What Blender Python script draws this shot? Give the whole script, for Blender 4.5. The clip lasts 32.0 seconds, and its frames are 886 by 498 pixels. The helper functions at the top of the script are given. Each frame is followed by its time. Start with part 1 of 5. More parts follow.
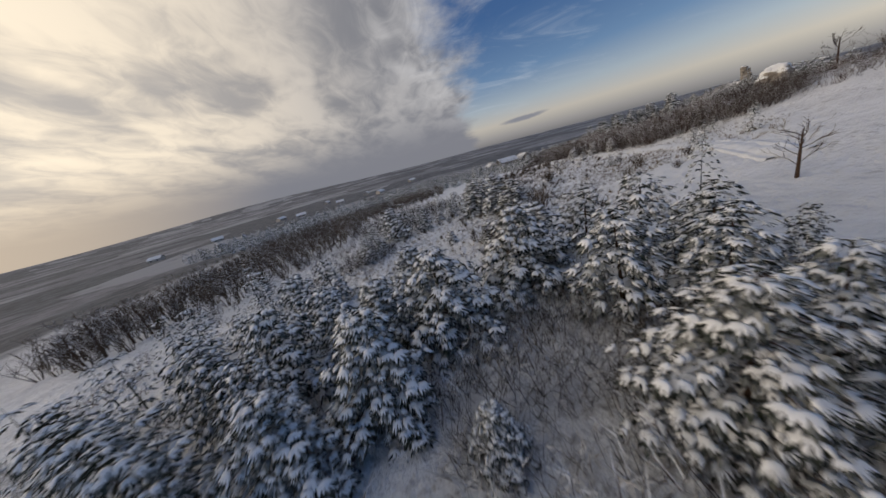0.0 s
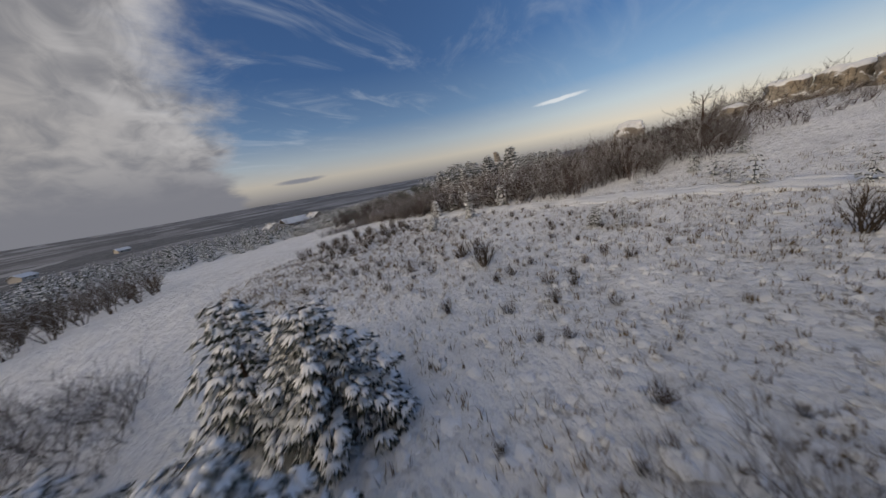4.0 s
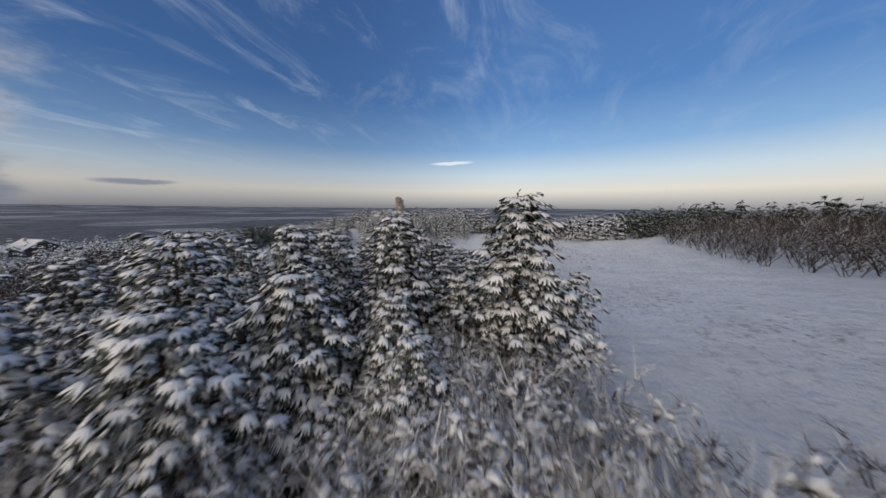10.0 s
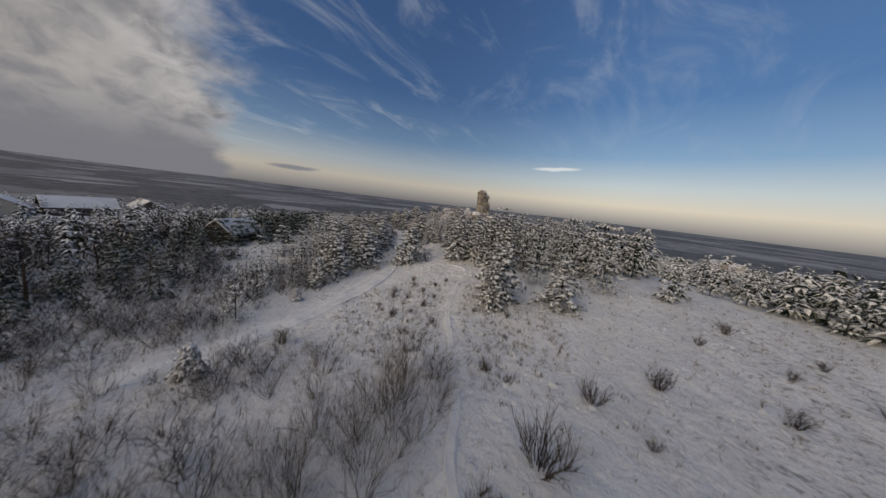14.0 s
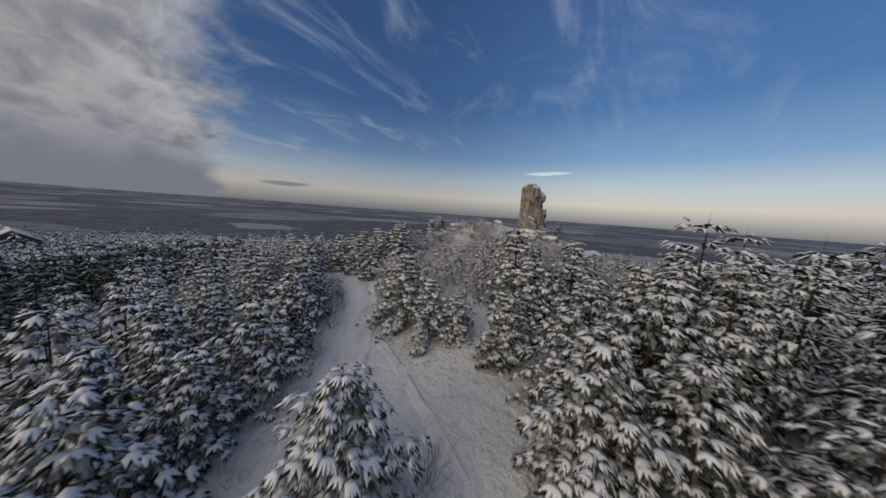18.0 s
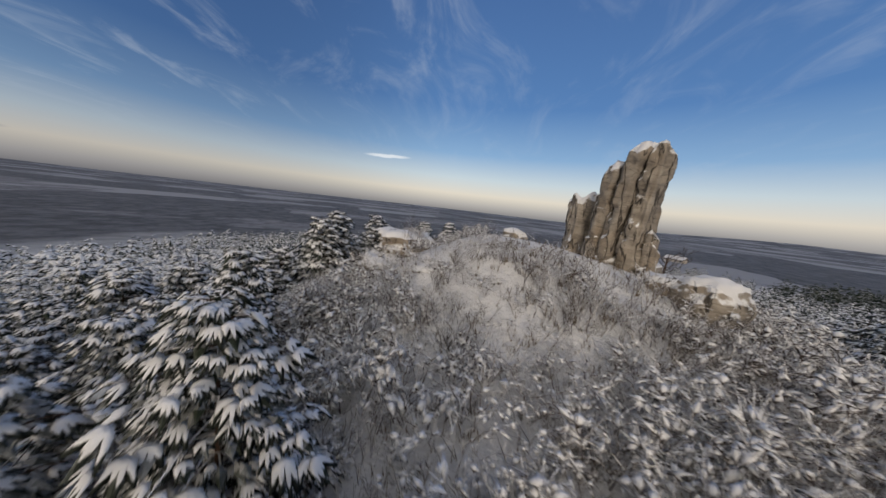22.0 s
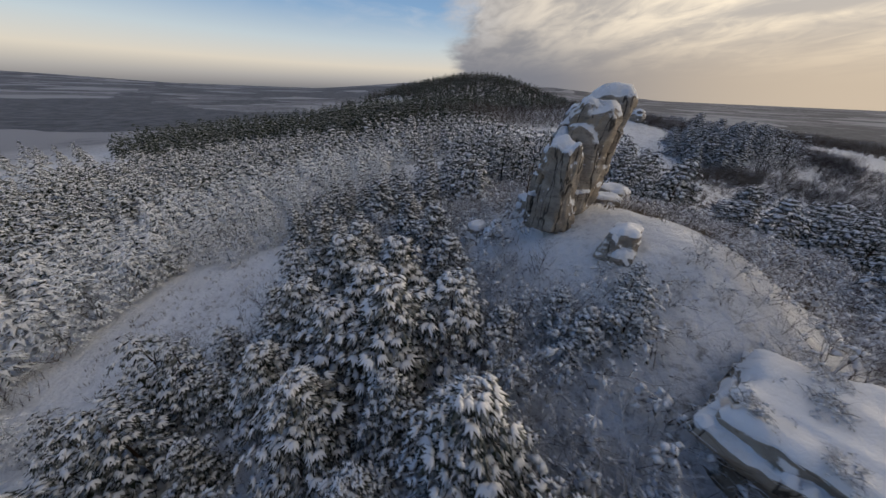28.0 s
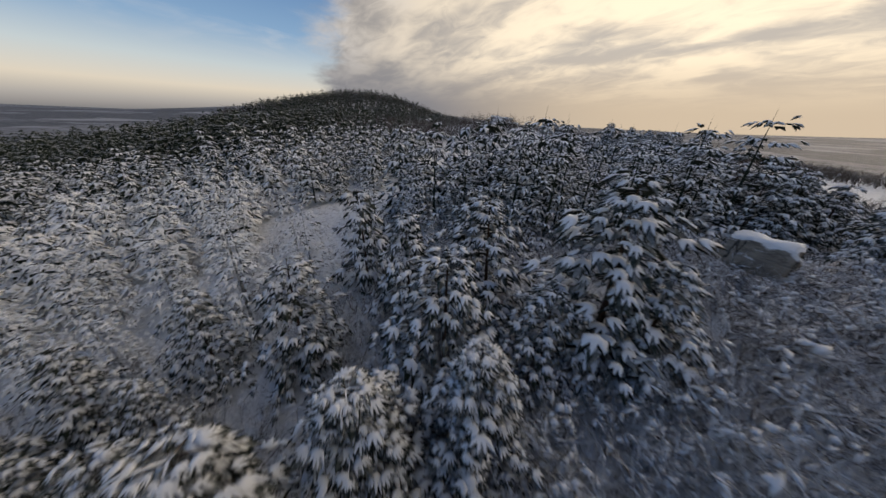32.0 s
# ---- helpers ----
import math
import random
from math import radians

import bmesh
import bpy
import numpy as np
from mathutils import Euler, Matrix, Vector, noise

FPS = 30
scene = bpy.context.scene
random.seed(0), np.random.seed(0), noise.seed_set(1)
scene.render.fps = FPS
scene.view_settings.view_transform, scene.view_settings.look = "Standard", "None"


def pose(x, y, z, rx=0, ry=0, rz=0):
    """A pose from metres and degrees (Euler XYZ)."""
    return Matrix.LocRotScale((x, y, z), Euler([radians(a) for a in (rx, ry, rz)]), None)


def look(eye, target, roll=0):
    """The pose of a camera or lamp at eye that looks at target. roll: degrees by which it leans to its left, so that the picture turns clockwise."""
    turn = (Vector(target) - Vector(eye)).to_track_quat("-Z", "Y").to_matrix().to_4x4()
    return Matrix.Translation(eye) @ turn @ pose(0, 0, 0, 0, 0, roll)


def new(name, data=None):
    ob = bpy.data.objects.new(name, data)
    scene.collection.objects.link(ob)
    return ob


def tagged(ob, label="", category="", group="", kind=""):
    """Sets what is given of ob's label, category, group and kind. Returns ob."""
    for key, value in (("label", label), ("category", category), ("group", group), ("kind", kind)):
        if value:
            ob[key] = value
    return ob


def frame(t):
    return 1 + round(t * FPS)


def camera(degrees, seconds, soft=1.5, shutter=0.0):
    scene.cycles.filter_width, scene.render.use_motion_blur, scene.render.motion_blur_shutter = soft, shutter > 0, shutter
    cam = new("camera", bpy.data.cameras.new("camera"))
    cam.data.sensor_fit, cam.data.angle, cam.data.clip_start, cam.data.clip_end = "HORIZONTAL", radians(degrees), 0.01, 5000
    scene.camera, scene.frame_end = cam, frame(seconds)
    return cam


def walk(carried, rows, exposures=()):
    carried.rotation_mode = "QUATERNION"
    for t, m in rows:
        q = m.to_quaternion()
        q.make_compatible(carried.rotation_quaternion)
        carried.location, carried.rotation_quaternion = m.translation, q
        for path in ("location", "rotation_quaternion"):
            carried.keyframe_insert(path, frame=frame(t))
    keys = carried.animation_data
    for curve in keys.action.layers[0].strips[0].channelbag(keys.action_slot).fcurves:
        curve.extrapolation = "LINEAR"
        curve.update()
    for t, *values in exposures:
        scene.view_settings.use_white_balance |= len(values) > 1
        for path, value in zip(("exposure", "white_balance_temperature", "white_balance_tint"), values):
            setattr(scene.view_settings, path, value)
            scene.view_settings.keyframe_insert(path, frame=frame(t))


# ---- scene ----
LENS = 116.8
cam = camera(LENS, 32.0, shutter=0.25)
PATH = [
    (0.0, pose(-0.00, 0.00, 0.00, 71.65, 14.43, -4.72)),
    (0.5, pose(-0.58, 5.18, -0.29, 72.05, 13.45, -8.81)),
    (1.0, pose(-0.47, 10.74, -0.68, 72.33, 12.11, -12.18)),
    (1.5, pose(-0.11, 16.35, -1.16, 72.56, 10.95, -16.21)),
    (2.0, pose(0.82, 21.65, -1.42, 72.92, 10.34, -20.86)),
    (2.5, pose(1.98, 26.82, -1.72, 73.16, 9.84, -26.48)),
    (3.0, pose(3.57, 32.43, -2.05, 73.73, 9.78, -33.31)),
    (3.5, pose(5.48, 37.65, -2.15, 74.10, 9.88, -40.22)),
    (5.5, pose(18.10, 55.22, -2.25, 75.10, 10.57, -69.83)),
    (6.0, pose(21.67, 58.39, -2.17, 74.99, 10.41, -75.04)),
    (6.5, pose(25.19, 60.88, -2.03, 75.01, 9.42, -77.52)),
    (7.0, pose(29.11, 63.14, -1.88, 75.36, 7.20, -77.27)),
    (7.5, pose(32.81, 64.88, -1.68, 76.04, 4.69, -75.10)),
    (8.0, pose(37.46, 66.99, -1.62, 76.68, 2.36, -72.69)),
    (8.5, pose(41.54, 68.83, -1.42, 77.90, 1.08, -70.82)),
    (9.0, pose(46.25, 70.81, -0.88, 79.35, 0.03, -69.67)),
    (9.5, pose(51.35, 72.92, -0.29, 80.49, -0.13, -69.29)),
    (10.0, pose(56.61, 75.06, 0.38, 81.26, -0.38, -68.74)),
    (10.5, pose(61.78, 77.17, 0.79, 81.46, -0.93, -68.76)),
    (11.0, pose(66.69, 78.95, 0.81, 80.99, -2.11, -66.78)),
    (11.5, pose(71.23, 80.37, 0.44, 80.57, -4.04, -63.71)),
    (12.0, pose(75.68, 82.11, 0.50, 79.81, -5.55, -59.83)),
    (12.5, pose(79.79, 84.10, 0.31, 79.51, -6.64, -56.19)),
    (13.0, pose(84.10, 86.64, 0.07, 79.54, -7.16, -53.01)),
    (13.5, pose(88.12, 89.26, -0.19, 79.99, -7.12, -50.61)),
    (15.5, pose(103.28, 101.49, 0.85, 81.62, -5.33, -48.00)),
    (16.0, pose(106.84, 105.11, 0.77, 81.97, -4.28, -48.65)),
    (16.5, pose(110.36, 108.76, 0.51, 82.32, -3.37, -49.43)),
    (17.0, pose(113.72, 112.10, 0.25, 82.61, -2.83, -49.80)),
    (17.5, pose(116.72, 115.48, 0.08, 82.76, -3.12, -50.36)),
    (18.0, pose(119.73, 118.62, 0.04, 82.40, -3.96, -50.56)),
    (18.5, pose(122.52, 121.63, -0.09, 82.03, -5.07, -51.12)),
    (19.0, pose(125.31, 124.77, -0.01, 81.37, -5.70, -52.42)),
    (19.5, pose(127.95, 127.92, 0.02, 81.01, -6.10, -54.97)),
    (20.0, pose(130.17, 130.71, 0.05, 80.89, -6.51, -58.97)),
    (20.5, pose(133.02, 133.71, 0.10, 80.79, -6.58, -64.23)),
    (21.0, pose(135.63, 136.47, 0.19, 80.94, -6.69, -69.91)),
    (21.5, pose(137.80, 139.19, 0.23, 81.08, -6.90, -76.11)),
    (22.0, pose(140.19, 141.66, 0.30, 81.32, -6.44, -82.48)),
    (22.5, pose(142.66, 144.37, 0.34, 81.74, -5.73, -91.72)),
    (23.0, pose(145.39, 146.86, 0.41, 82.25, -4.43, -102.34)),
    (23.5, pose(148.04, 148.90, 0.71, 81.70, -2.73, -113.30)),
    (24.0, pose(150.87, 150.69, 1.07, 80.63, -1.52, -125.64)),
    (24.5, pose(153.59, 152.07, 1.48, 79.24, -0.66, -137.59)),
    (25.0, pose(156.42, 152.88, 1.95, 76.83, -0.30, -149.77)),
    (25.5, pose(158.98, 153.09, 2.50, 73.67, -0.41, -160.28)),
    (26.0, pose(161.45, 152.75, 3.22, 69.97, -0.98, -170.03)),
    (26.5, pose(163.57, 151.93, 3.83, 66.69, -1.39, -177.95)),
    (28.5, pose(169.86, 144.90, 4.05, 58.81, -1.69, -197.48)),
    (29.0, pose(170.52, 141.96, 3.51, 58.41, -1.38, -200.45)),
    (29.5, pose(170.74, 138.75, 2.90, 58.45, -1.56, -203.23)),
    (30.0, pose(170.62, 135.11, 2.30, 58.94, -1.58, -206.31)),
    (30.5, pose(170.11, 131.43, 1.57, 59.84, -2.00, -209.06)),
    (31.0, pose(168.97, 127.70, 0.92, 61.17, -2.20, -211.44)),
    (31.5, pose(167.71, 123.80, 0.30, 62.81, -2.62, -213.67)),
    (32.0, pose(166.30, 119.84, -0.32, 64.72, -2.22, -216.44)),
]
walk(cam, PATH, exposures=((0.0, 0.0, 6500, 10), (3.0, -0.12, 6500, 10), (6.0, 0.0, 6850, 10), (8.0, -0.18, 6400, 10), (9.5, 0.10, 6150, 10), (12.0, 0.05, 6300, 10), (13.5, -0.08, 6800, 10), (16.0, -0.33, 6600, 10), (19.0, -0.10, 6250, 10), (21.0, 0.05, 6480, 10), (24.0, -0.10, 6320, 10), (26.0, -0.20, 6250, 10), (28.0, 0.00, 6500, 10), (29.5, 0.18, 6450, 10), (32.0, 0.03, 6800, 10)))

# ---- world and sun ----
SUN_AZ, SUN_EL = -88.0, 9.0


def compass(az, el):
    """Unit vector towards a bearing (degrees from +y, clockwise) and a height."""
    a, e = radians(az), radians(el)
    return Vector((math.sin(a) * math.cos(e), math.cos(a) * math.cos(e), math.sin(e)))


class Nodes:
    """Small helper to write node trees in lines of code."""

    def __init__(self, tree):
        self.tree = tree
        tree.nodes.clear()

    def add(self, kind, ins=()):
        n = self.tree.nodes.new(kind)
        self.feed(n, dict(ins))
        return n

    def feed(self, n, ins):
        for k, v in ins.items():
            if hasattr(v, "is_linked"):
                self.tree.links.new(v, n.inputs[k])
            else:
                n.inputs[k].default_value = v

    def math(self, op, a, b=0.0, c=0.0, clamp=False):
        n = self.tree.nodes.new("ShaderNodeMath")
        n.operation, n.use_clamp = op, clamp
        self.feed(n, {0: a, 1: b, 2: c})
        return n.outputs[0]

    def vec(self, op, a, b=(0, 0, 0)):
        n = self.tree.nodes.new("ShaderNodeVectorMath")
        n.operation = op
        self.feed(n, {0: a, 1: b})
        return n.outputs[1] if op in ("DOT_PRODUCT", "LENGTH") else n.outputs[0]

    def step(self, v, lo, hi, to0=0.0, to1=1.0):
        n = self.tree.nodes.new("ShaderNodeMapRange")
        n.interpolation_type = "SMOOTHSTEP"
        self.feed(n, {0: v, 1: lo, 2: hi, 3: to0, 4: to1})
        return n.outputs[0]

    def noise(self, v, scale, detail=4.0, rough=0.55, dist=0.0):
        return self.add("ShaderNodeTexNoise", {"Vector": v, "Scale": scale, "Detail": detail, "Roughness": rough, "Distortion": dist}).outputs["Fac"]

    def mix(self, f, a, b, blend="MIX"):
        n = self.tree.nodes.new("ShaderNodeMix")
        n.data_type, n.blend_type = "RGBA", blend
        for i, v in ((0, f), (6, a), (7, b)):
            if hasattr(v, "is_linked"):
                self.tree.links.new(v, n.inputs[i])
            else:
                n.inputs[i].default_value = v if i == 0 else (*v, 1)[:4]
        return n.outputs[2]

    def ramp(self, f, stops):
        n = self.add("ShaderNodeValToRGB", {0: f})
        e = n.color_ramp.elements
        while len(e) < len(stops):
            e.new(0.5)
        for el, (p, c) in zip(e, stops):
            el.position, el.color = p, (*c, 1)
        return n.outputs[0]


def build_world():
    world = bpy.data.worlds.new("winter_evening_sky")
    scene.world = world
    world.use_nodes = True
    n = Nodes(world.node_tree)
    d = n.add("ShaderNodeTexCoord").outputs["Generated"]
    sep = n.add("ShaderNodeSeparateXYZ", {0: d})
    x, y, z = sep.outputs
    air = n.add("ShaderNodeTexSky")
    air.sky_type, air.sun_disc = "NISHITA", False
    air.sun_elevation, air.sun_rotation = radians(SUN_EL), radians(SUN_AZ)
    air.altitude, air.air_density, air.dust_density, air.ozone_density = 300, 1.0, 0.6, 2.0
    sky = air.outputs[0]
    # clear air: deep blue above, paling to cream and a grey haze bank at the horizon
    clear = n.ramp(n.math("ADD", z, 0.03), (
        (0.0, (0.14, 0.145, 0.165)), (0.022, (0.18, 0.185, 0.21)), (0.05, (0.40, 0.38, 0.38)), (0.085, (0.72, 0.64, 0.54)), (0.14, (0.55, 0.62, 0.66)),
        (0.22, (0.23, 0.385, 0.60)), (0.36, (0.085, 0.20, 0.44)), (0.6, (0.06, 0.14, 0.34)), (1.0, (0.06, 0.12, 0.28))))
    # the air is deeper blue towards the north
    north = n.step(n.vec("DOT_PRODUCT", d, tuple(compass(15, 15))), 0.35, 0.95)
    clear = n.mix(n.math("MULTIPLY", north, n.step(z, -0.02, 0.25, 0.6, 1.0)), clear, n.mix(1.0, clear, (0.52, 0.54, 0.60), "MULTIPLY"))
    base = n.mix(0.12, clear, n.mix(1.0, sky, (0.10, 0.10, 0.10), "MULTIPLY"))
    # a flat layer of cloud overhead: its plane coordinates
    zz = n.math("MAXIMUM", n.math("ADD", z, 0.05), 0.02)
    px, py = n.math("DIVIDE", x, zz), n.math("DIVIDE", y, zz)
    p = n.add("ShaderNodeCombineXYZ", {0: px, 1: py}).outputs[0]
    soft = n.math("ADD", n.math("MAXIMUM", z, 0.0), 0.22)
    ps = n.add("ShaderNodeCombineXYZ", {0: n.math("DIVIDE", x, soft), 1: n.math("DIVIDE", y, soft)}).outputs[0]
    warp = n.noise(ps, 2.2, 6.0, 0.62)
    # cloud bank west of a line that runs about north and south
    bend = n.math("MULTIPLY", n.math("ABSOLUTE", py), -0.035)
    side = n.math("SUBTRACT", n.math("MULTIPLY", py, 0.245), px)
    side = n.math("ADD", side, bend)
    side = n.math("ADD", side, n.math("MULTIPLY", n.math("SUBTRACT", warp, 0.5), 1.3))
    bank = n.step(side, -0.25, 0.35)
    sunw = n.vec("DOT_PRODUCT", d, tuple(compass(SUN_AZ, 10)))
    glow = n.step(sunw, 0.05, 0.95)
    streak = n.add("ShaderNodeMapping", {0: ps, "Rotation": (0, 0, radians(25)), "Scale": (1.0, 0.55, 1)}).outputs[0]
    tex = n.math("ADD", n.math("MULTIPLY", n.noise(streak, 2.3, 3.0, 0.5, 0.4), 0.7), n.math("MULTIPLY", n.noise(streak, 8.0, 5.0, 0.6, 0.8), 0.3))
    dark = n.mix(glow, (0.20, 0.205, 0.23), (0.52, 0.48, 0.44))
    light = n.mix(glow, (0.40, 0.39, 0.395), (1.06, 0.91, 0.70))
    cloud = n.mix(n.step(tex, 0.36, 0.62), dark, light)
    rim = n.math("MULTIPLY", n.step(side, 0.9, 0.1), n.step(tex, 0.42, 0.6, 0.0, 0.5))
    cloud = n.mix(rim, cloud, (0.58, 0.58, 0.6))
    # near the horizon the bank is a dull grey shelf
    shelf = n.mix(n.step(sunw, 0.45, 0.97), (0.20, 0.205, 0.235), (0.60, 0.49, 0.37))
    cloud = n.mix(n.math("SUBTRACT", 1.0, n.step(z, 0.03, 0.20)), cloud, shelf)
    col = n.mix(bank, base, cloud)
    # high thin streaks in the clear half
    wisp_v = n.add("ShaderNodeMapping", {0: ps, "Rotation": (0, 0, radians(-38)), "Scale": (0.8, 1.7, 1)}).outputs[0]
    wisp = n.noise(wisp_v, 1.9, 5.0, 0.62, 1.2)
    wisp = n.math("MULTIPLY", n.step(wisp, 0.48, 0.78), n.step(z, 0.03, 0.2))
    clearing = n.math("MULTIPLY", n.math("SUBTRACT", 1.0, bank), n.step(side, -3.0, -0.2, 0.12, 0.45))
    col = n.mix(n.math("MULTIPLY", wisp, clearing), col, (0.50, 0.55, 0.62))

    def small_cloud(col, az, el, wide, high, tone, power, tilt=0.0):
        """One lens-shaped cloud at a bearing."""
        c = compass(az, el)
        r = Vector((math.cos(radians(az)), -math.sin(radians(az)), 0))
        u = r.cross(c)
        r, u = r * math.cos(tilt) + u * math.sin(tilt), u * math.cos(tilt) - r * math.sin(tilt)
        a = n.math("DIVIDE", n.vec("DOT_PRODUCT", d, tuple(r)), math.sin(radians(wide)))
        b = n.math("DIVIDE", n.vec("DOT_PRODUCT", d, tuple(u)), math.sin(radians(high)))
        b = n.math("ADD", b, n.math("MULTIPLY", n.math("SUBTRACT", n.noise(d, 14.0, 4.0), 0.5), 1.6))
        q = n.math("ADD", n.math("MULTIPLY", a, a), n.math("MULTIPLY", b, b))
        front = n.math("GREATER_THAN", n.vec("DOT_PRODUCT", d, tuple(c)), 0.0)
        return n.mix(n.math("MULTIPLY", n.math("MULTIPLY", n.step(q, 1.0, 0.1), power), front), col, tone)

    col = small_cloud(col, 21.0, 3.2, 5.0, 0.5, (0.20, 0.21, 0.25), 0.9)
    col = small_cloud(col, 70.5, 8.7, 5.0, 0.42, (0.85, 0.86, 0.86), 0.65, 0.05)
    col = small_cloud(col, 160.0, 16.0, 8.0, 2.4, (0.60, 0.60, 0.62), 0.25, -0.25)
    bg = n.add("ShaderNodeBackground", {0: col, 1: 1.06})
    n.add("ShaderNodeOutputWorld", {0: bg.outputs[0]})


build_world()
sun = new("sun", bpy.data.lights.new("sun", "SUN"))
sun.data.energy, sun.data.angle, sun.data.color = 0.95, radians(14), (1.0, 0.85, 0.70)
sun.matrix_world = look(compass(SUN_AZ, SUN_EL) * 100, (0, 0, 0))

# ---- materials ----


def material(name):
    m = bpy.data.materials.new(name)
    m.use_nodes = True
    n = Nodes(m.node_tree)
    geo = n.add("ShaderNodeNewGeometry")
    return m, n, geo


def finish(n, col, rough, bump=None, dist=0.02, strength=0.6, spec=0.3, sub=0.0):
    ins = {"Base Color": col, "Roughness": rough, "Specular IOR Level": spec}
    if bump is not None:
        ins["Normal"] = n.add("ShaderNodeBump", {"Height": bump, "Distance": dist, "Strength": strength}).outputs[0]
    b = n.add("ShaderNodeBsdfPrincipled", ins)
    n.add("ShaderNodeOutputMaterial", {0: b.outputs[0]})


def snow_material(name, tint=(0.91, 0.91, 0.915), grain=1.0, litter=0.0):
    m, n, geo = material(name)
    p = geo.outputs["Position"]
    big, fine = n.noise(p, 0.35 * grain, 4), n.noise(p, 3.0 * grain, 6, 0.65)
    col = n.mix(n.step(big, 0.3, 0.7), tuple(c * 0.88 for c in tint), tint)
    if litter:
        spots = n.noise(p, 1.7, 7, 0.72)
        patch = n.noise(p, 0.12, 3)
        f = n.math("MULTIPLY", n.step(spots, 0.56, 0.68), n.step(patch, 0.38, 0.62, 0.25, 1.0))
        col = n.mix(n.math("MULTIPLY", f, litter), col, n.mix(fine, (0.13, 0.10, 0.075), (0.26, 0.22, 0.17)))
    h = n.math("ADD", n.math("MULTIPLY", big, 1.2), n.math("MULTIPLY", fine, 0.45))
    finish(n, col, 0.75, h, 0.25, 0.7, 0.2)
    return m


def capped_material(name, dark, light, lo, hi, snow=(0.91, 0.91, 0.915), scale=4.0, rough=0.9, cap=1.0, ragged=1.1):
    """A surface on whose upper faces snow lies, with a ragged edge."""
    m, n, geo = material(name)
    p = geo.outputs["Position"]
    rnd = n.add("ShaderNodeObjectInfo").outputs["Random"]
    fine = n.noise(p, scale * 3, 5, 0.65)
    body = n.mix(fine, dark, light)
    body = n.mix(n.math("MULTIPLY", rnd, 0.35), body, tuple(c * 0.6 for c in dark))
    up = n.add("ShaderNodeSeparateXYZ", {0: geo.outputs["Normal"]}).outputs[2]
    up = n.math("ADD", up, n.math("MULTIPLY", n.math("SUBTRACT", n.noise(p, scale, 5, 0.7), 0.5), ragged))
    f = n.math("MULTIPLY", n.step(up, lo, hi), cap)
    finish(n, n.mix(f, body, snow), rough, fine, 0.03, 0.6, 0.2)
    return m


def rock_material(name, dark, light, warm):
    m, n, geo = material(name)
    p = geo.outputs["Position"]
    strata = n.add("ShaderNodeMapping", {0: p, "Scale": (0.8, 0.8, 1.7)}).outputs[0]
    a, b, c = n.noise(strata, 0.9, 6, 0.6), n.noise(p, 4.0, 8, 0.68), n.noise(p, 0.5, 3)
    col = n.mix(n.step(a, 0.35, 0.65), dark, light)
    col = n.mix(n.step(c, 0.45, 0.7, 0, 0.6), col, warm)
    col = n.mix(n.step(b, 0.56, 0.72, 0, 0.55), col, tuple(k * 0.35 for k in dark))
    tall = n.add("ShaderNodeMapping", {0: p, "Scale": (1.3, 1.3, 0.22)}).outputs[0]
    split = n.math("ABSOLUTE", n.math("SUBTRACT", n.noise(tall, 0.9, 3, 0.5), 0.5))
    flat = n.add("ShaderNodeMapping", {0: p, "Scale": (0.4, 0.4, 1.5)}).outputs[0]
    bedding = n.math("ABSOLUTE", n.math("SUBTRACT", n.noise(flat, 1.0, 3, 0.5), 0.5))
    lines = n.math("MULTIPLY", n.step(split, 0.004, 0.022), n.step(bedding, 0.003, 0.016, 0.65, 1.0))
    col = n.mix(lines, tuple(k * 0.35 for k in dark), col)
    up = n.add("ShaderNodeSeparateXYZ", {0: geo.outputs["Normal"]}).outputs[2]
    up = n.math("ADD", up, n.math("MULTIPLY", n.math("SUBTRACT", n.noise(p, 2.2, 6, 0.7), 0.5), 0.9))
    f = n.step(up, 0.27, 0.44)
    h = n.math("ADD", n.math("ADD", n.math("MULTIPLY", a, 0.6), b), n.math("MULTIPLY", lines, 0.5))
    finish(n, n.mix(f, col, (0.91, 0.91, 0.915)), 0.92, h, 0.12, 0.9, 0.15)
    return m


SNOW = snow_material("snow", litter=0.0)
SNOW_FIELD = snow_material("snow_with_dry_grass", litter=0.85)
SNOW_TRACK = snow_material("packed_snow", (0.86, 0.865, 0.875), 2.0)
NEEDLES = capped_material("frosted_needles", (0.014, 0.021, 0.015), (0.045, 0.058, 0.038), 0.3, 1.0, cap=0.4)
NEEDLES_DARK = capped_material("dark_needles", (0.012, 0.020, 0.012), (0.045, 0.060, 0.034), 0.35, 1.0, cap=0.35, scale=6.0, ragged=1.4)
NEEDLES_SNOWY = capped_material("snow_laden_needles", (0.012, 0.020, 0.012), (0.04, 0.055, 0.032), -0.2, 0.3, scale=5.0, ragged=1.6)
# thin snow; on the northern pines its darker tone stands in for shade
NEEDLES_DUSTED_SHADED = capped_material("lightly_snowed_shaded_needles", (0.012, 0.020, 0.012), (0.05, 0.062, 0.042), 0.15, 0.75, scale=6.0, ragged=1.7)
BARK = capped_material("pine_bark", (0.035, 0.024, 0.018), (0.12, 0.07, 0.045), 0.4, 0.9)
TREE_SNOW = capped_material("snow_on_needles", (0.02, 0.026, 0.022), (0.075, 0.085, 0.072), 0.02, 0.44, scale=10.0, ragged=1.8, snow=(0.86, 0.865, 0.88))
SHRUB_RIME = capped_material("snow_on_twigs", (0.035, 0.029, 0.026), (0.14, 0.112, 0.098), -0.8, -0.15, scale=9.0, snow=(0.86, 0.865, 0.88), ragged=1.6)
